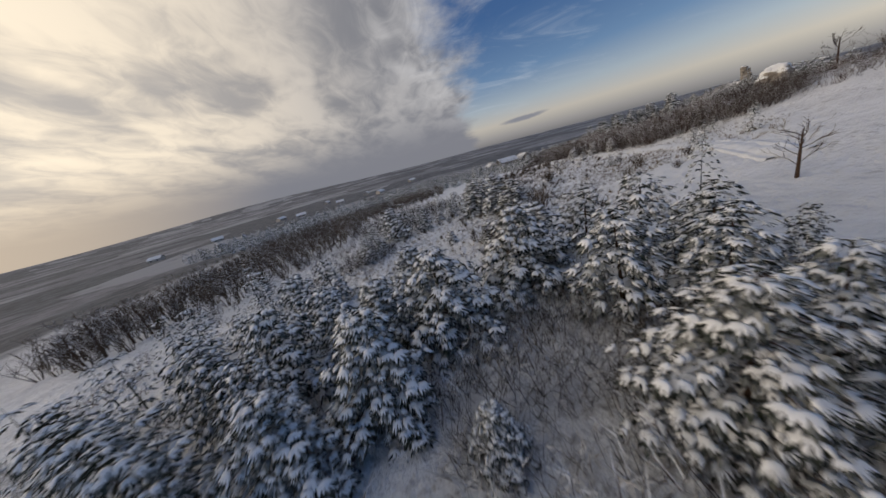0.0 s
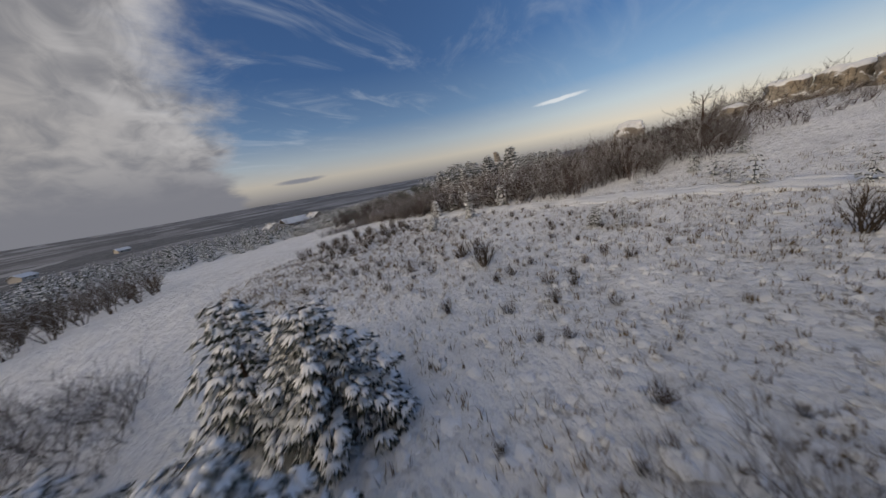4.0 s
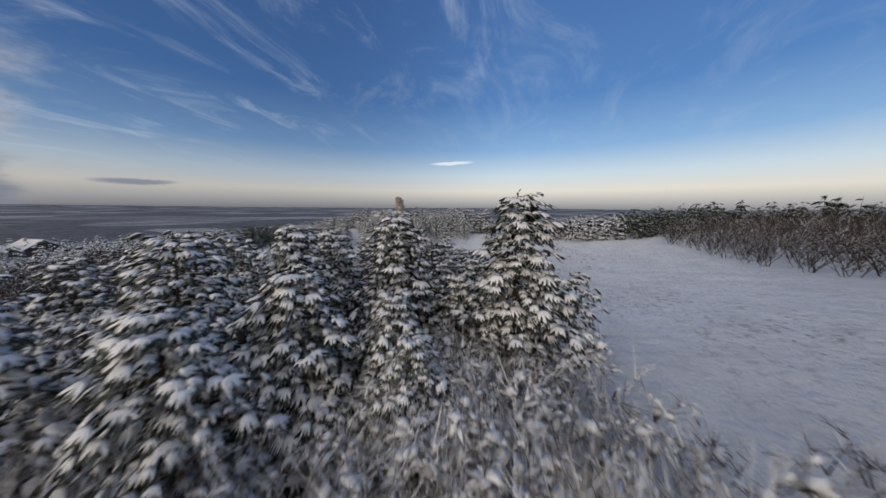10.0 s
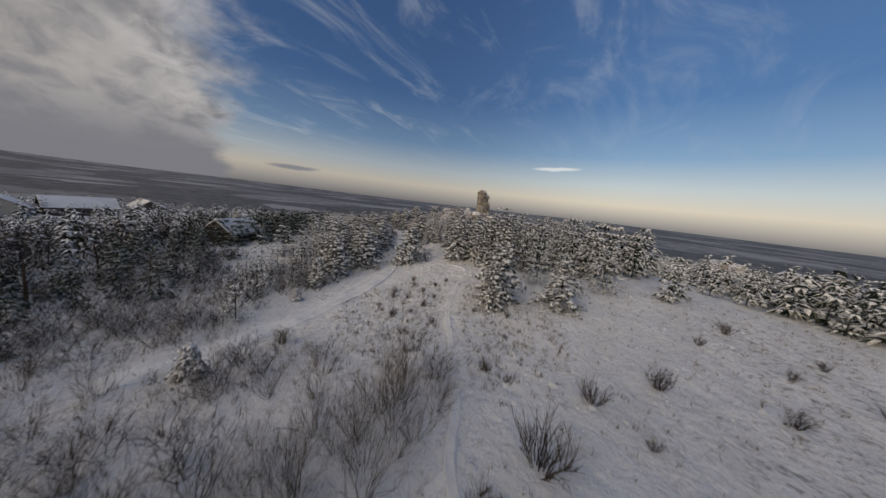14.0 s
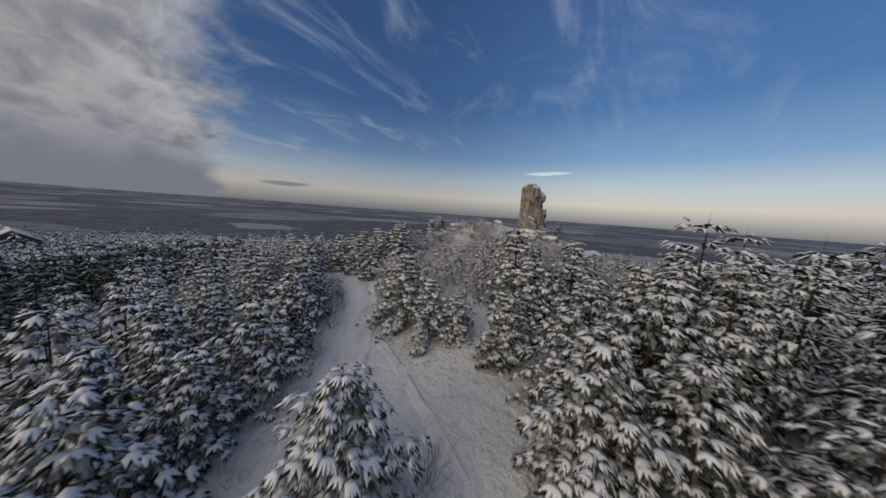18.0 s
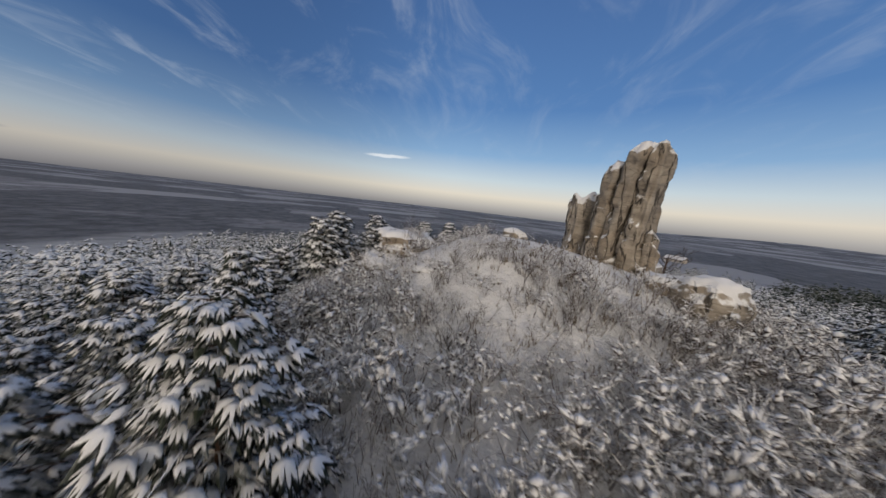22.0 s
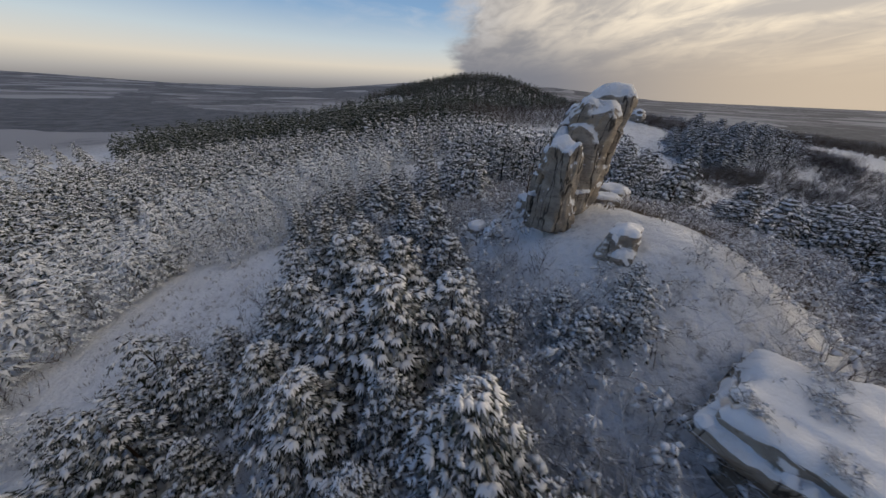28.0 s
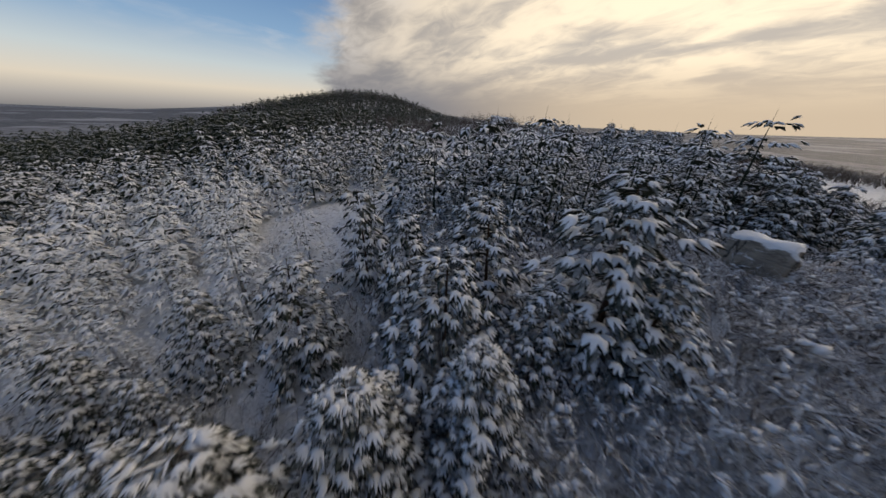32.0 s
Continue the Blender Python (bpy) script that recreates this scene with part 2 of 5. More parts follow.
TWIGS_DARK = capped_material("dark_brush", (0.028, 0.021, 0.018), (0.085, 0.06, 0.048), 0.25, 0.85, cap=0.75, ragged=1.4)
TWIGS = capped_material("bare_twigs", (0.045, 0.034, 0.026), (0.12, 0.088, 0.062), 0.3, 0.9, cap=0.75)
TWIGS_RED = capped_material("russet_twigs", (0.045, 0.029, 0.024), (0.115, 0.074, 0.059), 0.03, 0.55, cap=0.9, ragged=1.5)
TWIGS_FROST = capped_material("frosted_twigs", (0.06, 0.045, 0.04), (0.15, 0.112, 0.096), -0.18, 0.44, cap=0.85, ragged=1.5)
DRY_GRASS = capped_material("dry_grass", (0.10, 0.075, 0.05), (0.25, 0.19, 0.12), 0.5, 1.0)
ROCK = rock_material("limestone", (0.25, 0.22, 0.185), (0.43, 0.385, 0.325), (0.38, 0.30, 0.21))
ROOF_SNOW = snow_material("roof_snow", (0.80, 0.80, 0.81), 0.6)


def plain_material(name, a, b, scale=6.0, rough=0.85):
    m, n, geo = material(name)
    f = n.noise(geo.outputs["Position"], scale, 5, 0.6)
    finish(n, n.mix(f, a, b), rough, f, 0.02)
    return m


WALL_PALE = plain_material("pale_render", (0.42, 0.38, 0.33), (0.55, 0.5, 0.44))
WALL_DARK = plain_material("dark_boards", (0.06, 0.05, 0.04), (0.13, 0.10, 0.08))
GLASS_DARK = plain_material("window_glass", (0.02, 0.024, 0.03), (0.035, 0.04, 0.05), 2.0, 0.12)


def land_material():
    """Ground: snow near by; woods, frosted scrub and snow fields far off, greyed to imitate haze."""
    m, n, geo = material("winter_land")
    p = geo.outputs["Position"]
    big, fine = n.noise(p, 0.35, 4), n.noise(p, 3.2, 6, 0.65)
    lump = n.noise(p, 1.1, 3, 0.5)
    col = n.mix(n.step(big, 0.3, 0.7), (0.80, 0.80, 0.805), (0.90, 0.90, 0.905))
    spots = n.noise(p, 2.0, 8, 0.75)
    patch = n.noise(p, 0.07, 4)
    f = n.math("MULTIPLY", n.step(spots, 0.50, 0.66), n.step(patch, 0.44, 0.66, 0.05, 1.0))
    col = n.mix(n.math("MULTIPLY", f, 0.7), col, n.mix(fine, (0.09, 0.075, 0.06), (0.24, 0.205, 0.165)))
    grain = n.noise(p, 0.11, 6, 0.75)
    small = n.noise(p, 0.016, 6, 0.6)
    bent = n.vec("ADD", p, n.vec("MULTIPLY", n.add("ShaderNodeTexNoise", {"Vector": p, "Scale": 0.006, "Detail": 5.0}).outputs["Color"], (120, 120, 0)))
    cells = n.add("ShaderNodeTexVoronoi", {"Vector": n.vec("MULTIPLY", bent, (1, 1, 0)), "Scale": 0.0075})
    kind = n.add("ShaderNodeSeparateColor", {0: cells.outputs["Color"]}).outputs[0]
    kind = n.math("ADD", kind, n.math("MULTIPLY", n.math("SUBTRACT", small, 0.5), 0.9))
    # haze is put into these grey-blue, low-contrast far colours
    woods = n.mix(n.step(grain, 0.36, 0.66), (0.085, 0.088, 0.096), (0.19, 0.195, 0.21))
    scrub = n.mix(n.step(grain, 0.34, 0.60), (0.13, 0.132, 0.14), (0.27, 0.272, 0.288))
    far = n.mix(n.step(kind, 0.48, 0.56), woods, scrub)
    far = n.mix(n.step(kind, 0.74, 0.84), far, (0.36, 0.362, 0.38))
    q = n.vec("LENGTH", n.vec("MULTIPLY", n.vec("SUBTRACT", p, (100, 80, 0)), (1, 1, 0)))
    q = n.math("ADD", q, n.math("MULTIPLY", n.math("SUBTRACT", n.noise(p, 0.02, 4), 0.5), 120.0))
    col = n.mix(n.step(q, 165.0, 215.0), col, far)
    h = n.math("ADD", n.math("MULTIPLY", lump, 1.0), n.math("MULTIPLY", fine, 0.6))
    finish(n, col, 0.8, h, 0.45, 0.9, 0.2)
    return m


LAND = land_material()

# ---- ground ----
HILLS = (
    (40, 0, 60, 60, 5.8),
    (75, 30, 26, 26, 4.6),
    (70, 75, 30, 22, 2.1),
    (0, 40, 50, 50, -1.2),
    (110, 80, 40, 30, -0.7),
    (156, 134, 7, 9, 3.5),
    (150, 137, 22, 20, 6.4),
    (100, 125, 40, 30, -1.7),
    (140, 105, 28, 26, 4.5),
    (158, 146, 9, 7, 2.3),
    (156.5, 140.5, 4.5, 4.5, 1.3),
    (60, -130, 75, 60, 28.9),
    (150, -100, 60, 60, 9.5),
    (140, 20, 50, 50, 7.3),
    (120, 170, 60, 50, 5.6),
    (175, 110, 24, 30, 1.6),
    (20, 90, 45, 40, 1.6),
    (160, 60, 35, 30, 2.2),
    (50, 200, 90, 70, -4.8),
    (70, 20, 200, 200, 11.6),
    (140, 120, 120, 110, 0.1),
    (-40, -20, 80, 90, 1.7),
    (66, 50, 14, 14, 1.6),
    (168, 146, 14, 12, 3.0),
    (104, 102, 16, 16, 0.6),
    (200, 60, 60, 50, -1.1),
    (30, 50, 22, 22, -1.3),
    (10, 10, 24, 24, -1.4),
    (62, 96, 16, 14, 1.8),
    (-20, 60, 36, 36, 0.7),
    (90, -60, 60, 40, 0.1),
)
# long far rises: centre, spread, height
RISES = ((-1900, 3300, 1500, 700, 75), (-3300, 1600, 900, 1500, 60), (900, 3900, 1500, 500, 22), (-300, -1700, 600, 500, 70), (-1500, -2600, 900, 500, 95), (2600, -2400, 900, 700, 50), (3600, 700, 700, 1500, 14))


def ground(x, y):
    """Height of the land; numbers or arrays."""
    z = -22.0 + 0 * x
    for a, b, r, s, h in HILLS:
        z = z + h * np.exp(-(((x - a) / r) ** 2 + ((y - b) / s) ** 2))
    for a, b, r, s, h in RISES:
        z = z + h * np.exp(-(((x - a) / r) ** 2 + ((y - b) / s) ** 2))
    return z


def relief(x, y):
    """Low drifts and hummocks in the snow."""
    return 0.10 * np.sin(x * 0.9 + 1.7 * np.sin(y * 0.31)) * np.sin(y * 0.8 + 1.3 * np.sin(x * 0.37)) + 0.09 * np.sin(x * 2.3 + np.sin(y * 1.1) * 2) * np.sin(y * 2.1 + np.sin(x * 0.9) * 2)


def land(x, y):
    """Height of the snow at one place."""
    z = -22.0
    for a, b, r, s, h in (*HILLS, *RISES):
        e = ((x - a) / r) ** 2 + ((y - b) / s) ** 2
        if e < 12:
            z += h * math.exp(-e)
    sin = math.sin
    return z + 0.10 * sin(x * 0.9 + 1.7 * sin(y * 0.31)) * sin(y * 0.8 + 1.3 * sin(x * 0.37)) + 0.09 * sin(x * 2.3 + sin(y * 1.1) * 2) * sin(y * 2.1 + sin(x * 0.9) * 2)


def mesh_object(name, verts, faces, mat, parent=None, smooth=False):
    me = bpy.data.meshes.new(name)
    me.from_pydata([tuple(v) for v in verts] if not isinstance(verts, np.ndarray) else verts.tolist(), [], faces if isinstance(faces, list) else faces.tolist())
    me.materials.append(mat)
    if smooth:
        me.polygons.foreach_set("use_smooth", [True] * len(me.polygons))
    me.update()
    ob = new(name, me)
    if parent:
        ob.parent = parent
    return ob


def axis(lo, hi, step, reach):
    out = list(np.arange(lo, hi + 0.01, step))
    d = step
    while out[-1] < reach:
        d *= 1.13
        out.append(out[-1] + d)
    d = step
    while out[0] > -reach:
        d *= 1.13
        out.insert(0, out[0] - d)
    return np.array(out)


def build_ground():
    xs, ys = axis(-45, 235, 1.1, 4600), axis(-10, 215, 1.1, 4600)
    X, Y = np.meshgrid(xs, ys)
    Z = ground(X, Y) + relief(X, Y)
    nx, ny = len(xs), len(ys)
    i = (np.arange(ny - 1)[:, None] * nx + np.arange(nx - 1)[None, :]).ravel()
    faces = np.stack([i, i + 1, i + nx + 1, i + nx], 1)
    ob = mesh_object("ground", np.stack([X.ravel(), Y.ravel(), Z.ravel()], 1), faces, LAND, smooth=True)
    return tagged(ob, "rolling snow-covered land with dry grass showing through", "ground", kind="structure")


build_ground()

# ---- plants: builders ----


class Soup:
    """Collects vertices and faces for one mesh."""

    def __init__(self):
        self.v, self.f, self.count = [], [], 0

    def put(self, verts, faces):
        self.v.append(np.asarray(verts, float))
        self.f.extend([tuple(i + self.count for i in q) for q in faces])
        self.count += len(verts)

    def mesh(self, name, mat, smooth=False):
        me = bpy.data.meshes.new(name)
        me.from_pydata(np.concatenate(self.v).tolist(), [], self.f)
        me.materials.append(mat)
        if smooth:
            me.polygons.foreach_set("use_smooth", [True] * len(me.polygons))
        me.update()
        return me


POD = [(0, 1, 2), (0, 2, 3), (0, 3, 4), (0, 4, 1), (1, 5, 6, 2), (2, 6, 7, 3), (3, 7, 8, 4), (4, 8, 5, 1), (5, 9, 6), (6, 9, 7), (7, 9, 8), (8, 9, 5)]
POD_LOW = [(0, 1, 2), (0, 2, 3), (0, 3, 4), (0, 4, 1), (1, 5, 2), (2, 5, 3), (3, 5, 4), (4, 5, 1)]


def pod(rng, at, way, length, wide, high, lift=0.0, low=False):
    """A drooping tuft: a spindle along way."""
    w = np.array(way, float)
    w /= np.linalg.norm(w)
    s = np.cross(w, (0, 0, 1.0))
    s /= np.linalg.norm(s) + 1e-9
    u = np.cross(s, w)
    a = np.array(at, float) + u * lift
    j = lambda k: 1 + rng.uniform(-k, k)
    out = [a]
    for t, k in ((0.5, 1.0),) if low else ((0.3, 0.9), (0.72, 0.85)):
        c = a + w * length * t - np.array((0, 0, 1.0)) * length * t * t * 0.25
        for e, g in ((s, wide), (u, high), (-s, wide), (-u, high * 0.6)):
            out.append(c + e * g * k * j(0.3))
    out.append(a + w * length * j(0.15) - np.array((0, 0, 1.0)) * length * 0.3)
    return out


def tube(soup, pts, radii, sides=3):
    pts = [np.array(p, float) for p in pts]
    ring = []
    for i, (p, r) in enumerate(zip(pts, radii)):
        w = pts[min(i + 1, len(pts) - 1)] - pts[max(i - 1, 0)]
        w = w / (np.linalg.norm(w) + 1e-9)
        s = np.cross(w, (0.3, 0.9, 0.2))
        s /= np.linalg.norm(s) + 1e-9
        u = np.cross(w, s)
        for k in range(sides):
            a = 2 * math.pi * k / sides
            ring.append(p + (s * math.cos(a) + u * math.sin(a)) * r)
    faces = []
    for i in range(len(pts) - 1):
        for k in range(sides):
            a, b = i * sides + k, i * sides + (k + 1) % sides
            faces.append((a, b, b + sides, a + sides))
    soup.put(ring, faces)


def spike(soup, o, tip, r):
    """A thin twig that tapers to a point."""
    o, tip = np.array(o, float), np.array(tip, float)
    w = tip - o
    side = np.cross(w, (0.3, 0.9, 0.2))
    side /= np.linalg.norm(side) + 1e-9
    other = np.cross(w, side)
    other /= np.linalg.norm(other) + 1e-9
    soup.put([o + side * r, o - side * r * 0.5 + other * r * 0.87, o - side * r * 0.5 - other * r * 0.87, tip], [(0, 1, 3), (1, 2, 3), (2, 0, 3)])


def paw(soup, rng, at, way, length, wide, high, fingers=4, sag=0.35):
    """A bough end under snow: an arched pad that splits into drooping fingers."""
    up = np.array((0, 0, 1.0))
    w = np.array(way, float)
    w /= np.linalg.norm(w) + 1e-9
    s = np.cross(w, up)
    s /= np.linalg.norm(s) + 1e-9
    u = np.cross(s, w)
    at = np.array(at, float)
    V = [at]
    for i in range(fingers + 1):
        k = 2 * i / fingers - 1
        V.append(at + w * length * (0.30 - 0.12 * k * k) * rng.uniform(0.85, 1.15) + s * wide * 0.5 * k + u * high * (1.1 - k * k) * rng.uniform(0.6, 1.4))
    F = [(0, i + 2, i + 1) for i in range(fingers)]
    b = len(V)
    V.append(at + w * length * 0.4 - u * high * 0.9)
    for i in range(fingers):
        k = (2 * i + 1) / fingers - 1
        far = rng.uniform(0.75, 1.15)
        tip = at + w * length * far * (1 - 0.22 * k * k) + s * wide * k * rng.uniform(0.7, 1.15) - up * length * sag * rng.uniform(0.5, 1.3)
        l, r = V[i + 1], V[i + 2]
        n = len(V)
        V += [tip, (l + r) * 0.24 + tip * 0.52 + u * high * rng.uniform(0.5, 1.1)]
        if fingers < 4:
            F += [(i + 1, i + 2, n + 1), (i + 2, n, n + 1), (n, i + 1, n + 1), (n, i + 2, b), (i + 1, n, b)]
            continue
        blunt = s * wide / fingers * rng.uniform(0.25, 0.5)
        V[n] = tip - blunt
        V.append(tip + blunt - w * length * rng.uniform(-0.08, 0.08))
        F += [(i + 1, i + 2, n + 1), (i + 2, n + 2, n + 1), (n + 2, n, n + 1), (n, i + 1, n + 1), (n + 2, i + 2, b), (n, n + 2, b), (i + 1, n, b)]
    F += [(0, 1, b), (fingers + 1, 0, b)]
    soup.put(V, F)


def frond(rng, needles, snow, o, d, L, rise, sag, fingers, size, low):
    """One bough: snowy pads along an arm, dark needles below and between them."""
    up = np.array((0, 0, 1.0))
    side_v = np.cross(d, up)
    pads = max(2, round(fingers / (2.7 if low else 1.9)))
    for q in range(pads):
        s = 0.92 - 0.7 * q / pads + rng.uniform(-0.06, 0.06)
        c = o + d * L * s + up * (L * (rise * s - sag * s * s))
        k = 0.0 if q == 0 else (1 if q % 2 else -1) * rng.uniform(0.4, 1.2)
        w = d + side_v * k + up * (rise * 0.6 - 0.45 - 0.9 * sag * s + rng.uniform(-0.4, 0.25))
        g = size * rng.uniform(0.8, 2.0) * (0.85 + 0.25 * s)
        b = c + side_v * k * size * rng.uniform(0.3, 0.7) + up * rng.uniform(-0.07, 0.07)
        paw(snow, rng, b, w, g, g * rng.uniform(0.5, 0.85), g * rng.uniform(0.08, 0.13), 3 if low else rng.choice((3, 4, 5)), rng.uniform(0.25, 0.6))
        w = w / np.linalg.norm(w)
        if q % 2 == 0:
            needles.put(pod(rng, b - up * g * 0.16, w, g * 1.1, g * 0.24, g * 0.12, 0, True), POD_LOW)
        for e in range(1 if low else 2):
            t = b + w * g * rng.uniform(0.3, 0.9) + side_v * g * rng.uniform(-0.3, 0.3) - up * g * rng.uniform(0.0, 0.25)
            spike(needles, t, t + (w + np.array((rng.uniform(-0.8, 0.8), rng.uniform(-0.8, 0.8), rng.uniform(-0.7, 0.3)))) * g * rng.uniform(0.25, 0.45), 0.02 if not low else 0.035)


def crown_reach(t):
    """Outline of a pine crown: an egg with a blunt top and drawn-in skirt."""
    return (1 - t ** 1.6) ** 0.85 * (0.66 + 0.34 * min(1.0, t / 0.22))


def pine_meshes(seed, h, r, levels, arms, fingers, low=False, bare=0.05, size=0.5):
    """Trunk, foliage and snow load of a young pine bent under snow."""
    rng = random.Random(seed)
    trunk, needles, snow = Soup(), Soup(), Soup()
    lean = (rng.uniform(-0.04, 0.04) * h, rng.uniform(-0.04, 0.04) * h)
    tube(trunk, [(0, 0, -0.3), (lean[0] * 0.3, lean[1] * 0.3, h * 0.5), (lean[0], lean[1], h * 0.97)], [0.022 * h ** 0.8 + 0.01, 0.014 * h ** 0.8, 0.01], 5)
    weak, gap = rng.uniform(0, 6.28), rng.uniform(0.0, 0.3)
    for k in range(round((9 if low else 18) * h)):
        t, b = rng.uniform(0.08, 0.9), rng.uniform(0, 6.283)
        q = r * crown_reach(t) * rng.uniform(0.15, 0.6)
        w = np.array((math.cos(b), math.sin(b), rng.uniform(-0.7, 0.1)))
        needles.put(pod(rng, np.array((math.cos(b) * q, math.sin(b) * q, h * t)), w, size * 1.4, size * 0.3, size * 0.26, 0, True), POD_LOW)
    for i in range(levels):
        t = bare + (0.95 - bare) * (i + rng.uniform(-0.18, 0.18)) / (levels - 1)
        t = min(max(t, bare), 0.96)
        reach = r * crown_reach(t) * rng.uniform(0.88, 1.12) + 0.03 * h
        n_arm = max(3, round(arms * (1.05 - 0.5 * t)))
        turn = rng.uniform(0, 6.28)
        for k in range(n_arm):
            a = turn + 6.283 * k / n_arm + rng.uniform(-0.45, 0.45)
            L = reach * rng.uniform(0.55, 1.15) * (1 - gap * max(0.0, math.cos(a - weak)))
            rise = 0.55 * (t - 0.25) + rng.uniform(-0.12, 0.2)
            sag = rng.uniform(0.25, 0.6) * (1.1 - 0.6 * t)
            d = np.array((math.cos(a), math.sin(a), 0.0))
            o = np.array((lean[0] * t, lean[1] * t, h * t))
            if not low:
                tube(trunk, [o, o + d * L * 0.5 + (0, 0, L * (0.5 * rise - 0.25 * sag)), o + d * L * 0.95 + (0, 0, L * (rise - sag * 0.9))], [0.024, 0.016, 0.006], 3)
            m = max(2, round(fingers * (0.3 + 0.8 * L / r)))
            frond(rng, needles, snow, o, d, L, rise, sag, m, size * (1 - 0.25 * t), low)
    for k in range(5):
        a = rng.uniform(0, 6.28)
        w = np.array((math.cos(a) * 0.5, math.sin(a) * 0.5, 1.0))
        c = np.array((lean[0], lean[1], h * rng.uniform(0.9, 0.98)))
        needles.put(pod(rng, c, w, size * 0.9, size * 0.12, size * 0.12, 0, True), POD_LOW)
        snow.put(pod(rng, c + w * 0.1, w, size * 0.4, size * 0.13, size * 0.13, 0, True), POD_LOW)
    return trunk.mesh("trunk", BARK), needles.mesh("foliage", NEEDLES), snow.mesh("snow_load", TREE_SNOW, True)


def make_thing(name, parts, at, turn=0.0, size=1.0, label="", category="", group="", tilt=(0, 0), stretch=1.0):
    """An Empty with shared meshes as parts."""
    root = new(name)
    root.empty_display_size = 0.2
    root.matrix_basis = Matrix.Translation(at) @ Euler((tilt[0], tilt[1], turn)).to_matrix().to_4x4() @ Matrix.Diagonal((size, size, size * stretch, 1))
    for n, me in parts:
        ob = new(n, me)
        ob.parent = root
        if n != "trunk":
            ob["kind"] = "stuff"
    return tagged(root, label, category, group)


def twig_cluster(soup, rng, o, d, length, depth, thick, spread=0.6):
    """A bare branch that forks."""
    d = np.array(d, float) / np.linalg.norm(d)
    mid = o + d * length * 0.5 + np.array([rng.uniform(-0.08, 0.08) for _ in range(3)]) * length
    end = o + d * length + np.array([rng.uniform(-0.12, 0.12) for _ in range(3)]) * length
    if depth <= 0:
        spike(soup, o, end, thick * 1.15)
        return end
    tube(soup, [o, mid, end], [thick, thick * 0.75, thick * 0.45], 3)
    for k in range(rng.choice((2, 3, 3))):
        t = rng.uniform(0.35, 1.0)
        base = o + (mid - o) * min(1, t * 2) if t < 0.5 else mid + (end - mid) * (t * 2 - 1)
        w = d + np.array([rng.uniform(-spread, spread) for _ in range(3)])
        w[2] += 0.12
        twig_cluster(soup, rng, base, w, length * rng.uniform(0.5, 0.78), depth - 1, thick * 0.6, spread)


def bush_mesh(seed, h, stems, depth, mat, spread=0.55, thick=0.016, lumps=0):
    """Crown of bare stems and, if asked, the snow caught in it."""
    rng = random.Random(seed)
    s, w = Soup(), Soup()
    for k in range(stems):
        a = rng.uniform(0, 6.283)
        lean = rng.uniform(0.05, spread)
        d = (math.cos(a) * lean, math.sin(a) * lean, 1.0)
        o = np.array((math.cos(a) * 0.12 * h * rng.random(), math.sin(a) * 0.12 * h * rng.random(), -0.1))
        twig_cluster(s, rng, o, d, h * rng.uniform(0.42, 0.62), depth, thick)
    for k in range(lumps):
        a, q, z = rng.uniform(0, 6.283), rng.uniform(0.1, 0.55) * h * (0.4 + spread), rng.uniform(0.25, 0.95) * h
        c = np.array((math.cos(a) * q * (0.4 + z / h * 0.6), math.sin(a) * q * (0.4 + z / h * 0.6), z))
        g = rng.uniform(0.04, 0.09) * h ** 0.5
        paw(w, rng, c, (math.cos(a), math.sin(a), rng.uniform(-0.3, 0.3)), g * 2.6, g * 2.0, g * 0.3, 2, 0.2)
    return [("crown", s.mesh("crown", mat))] + ([("snow_load", w.mesh("snow_load", TREE_SNOW, True))] if lumps else [])


def snow_shrub(seed, h, wide, branches, clots):
    """A low rounded shrub of arching twigs with snow caught along them."""
    rng = random.Random(seed)
    twigs, snow = Soup(), Soup()
    feet = [(rng.uniform(-0.35, 0.35) * wide, rng.uniform(-0.35, 0.35) * wide) for _ in range(4)]
    for k in range(branches):
        fx, fy = rng.choice(feet)
        a, reach = rng.uniform(0, 6.283), rng.uniform(0.25, 0.75) * wide
        top = h * rng.uniform(0.55, 1.0) * (1.15 - 0.45 * reach / wide)
        d = np.array((math.cos(a), math.sin(a), 0.0))
        p0 = np.array((fx, fy, -0.05))
        p1 = p0 + d * reach * 0.4 + np.array((0, 0, top * 0.75))
        p2 = p0 + d * reach * 0.8 + np.array((0, 0, top))
        p3 = p0 + d * reach * 1.2 + np.array((0, 0, top * rng.uniform(0.7, 0.95)))
        line = (p0, p1, p2, p3)
        for u, v, r in ((p0, p1, 0.016), (p1, p2, 0.013), (p2, p3, 0.010)):
            spike(twigs, u, v + (v - u) * 0.15, r)
        for c in range(clots):
            q = rng.uniform(0.8, 2.95)
            m = int(q)
            c0 = line[m] + (line[m + 1] - line[m]) * (q - m)
            w = (line[m + 1] - line[m]) * 0.7 + np.array((rng.uniform(-0.5, 0.5), rng.uniform(-0.5, 0.5), rng.uniform(-0.35, 0.35))) * reach
            w /= np.linalg.norm(w) + 1e-9
            g = rng.uniform(0.12, 0.34)
            for e in range(2):
                spike(twigs, c0 - np.array((0, 0, 0.03)), c0 + (w + np.array([rng.uniform(-0.5, 0.5) for _ in range(3)])) * g * rng.uniform(1.0, 2.2), 0.011)
            if rng.random() < 0.8:
                snow.put(pod(rng, c0, w, g * rng.uniform(0.5, 1.5), g * rng.uniform(0.12, 0.42), g * rng.uniform(0.1, 0.26), 0.01, True), POD_LOW)
    return [("crown", twigs.mesh("crown", TWIGS_FROST)), ("snow_load", snow.mesh("snow_load", SHRUB_RIME, True))]


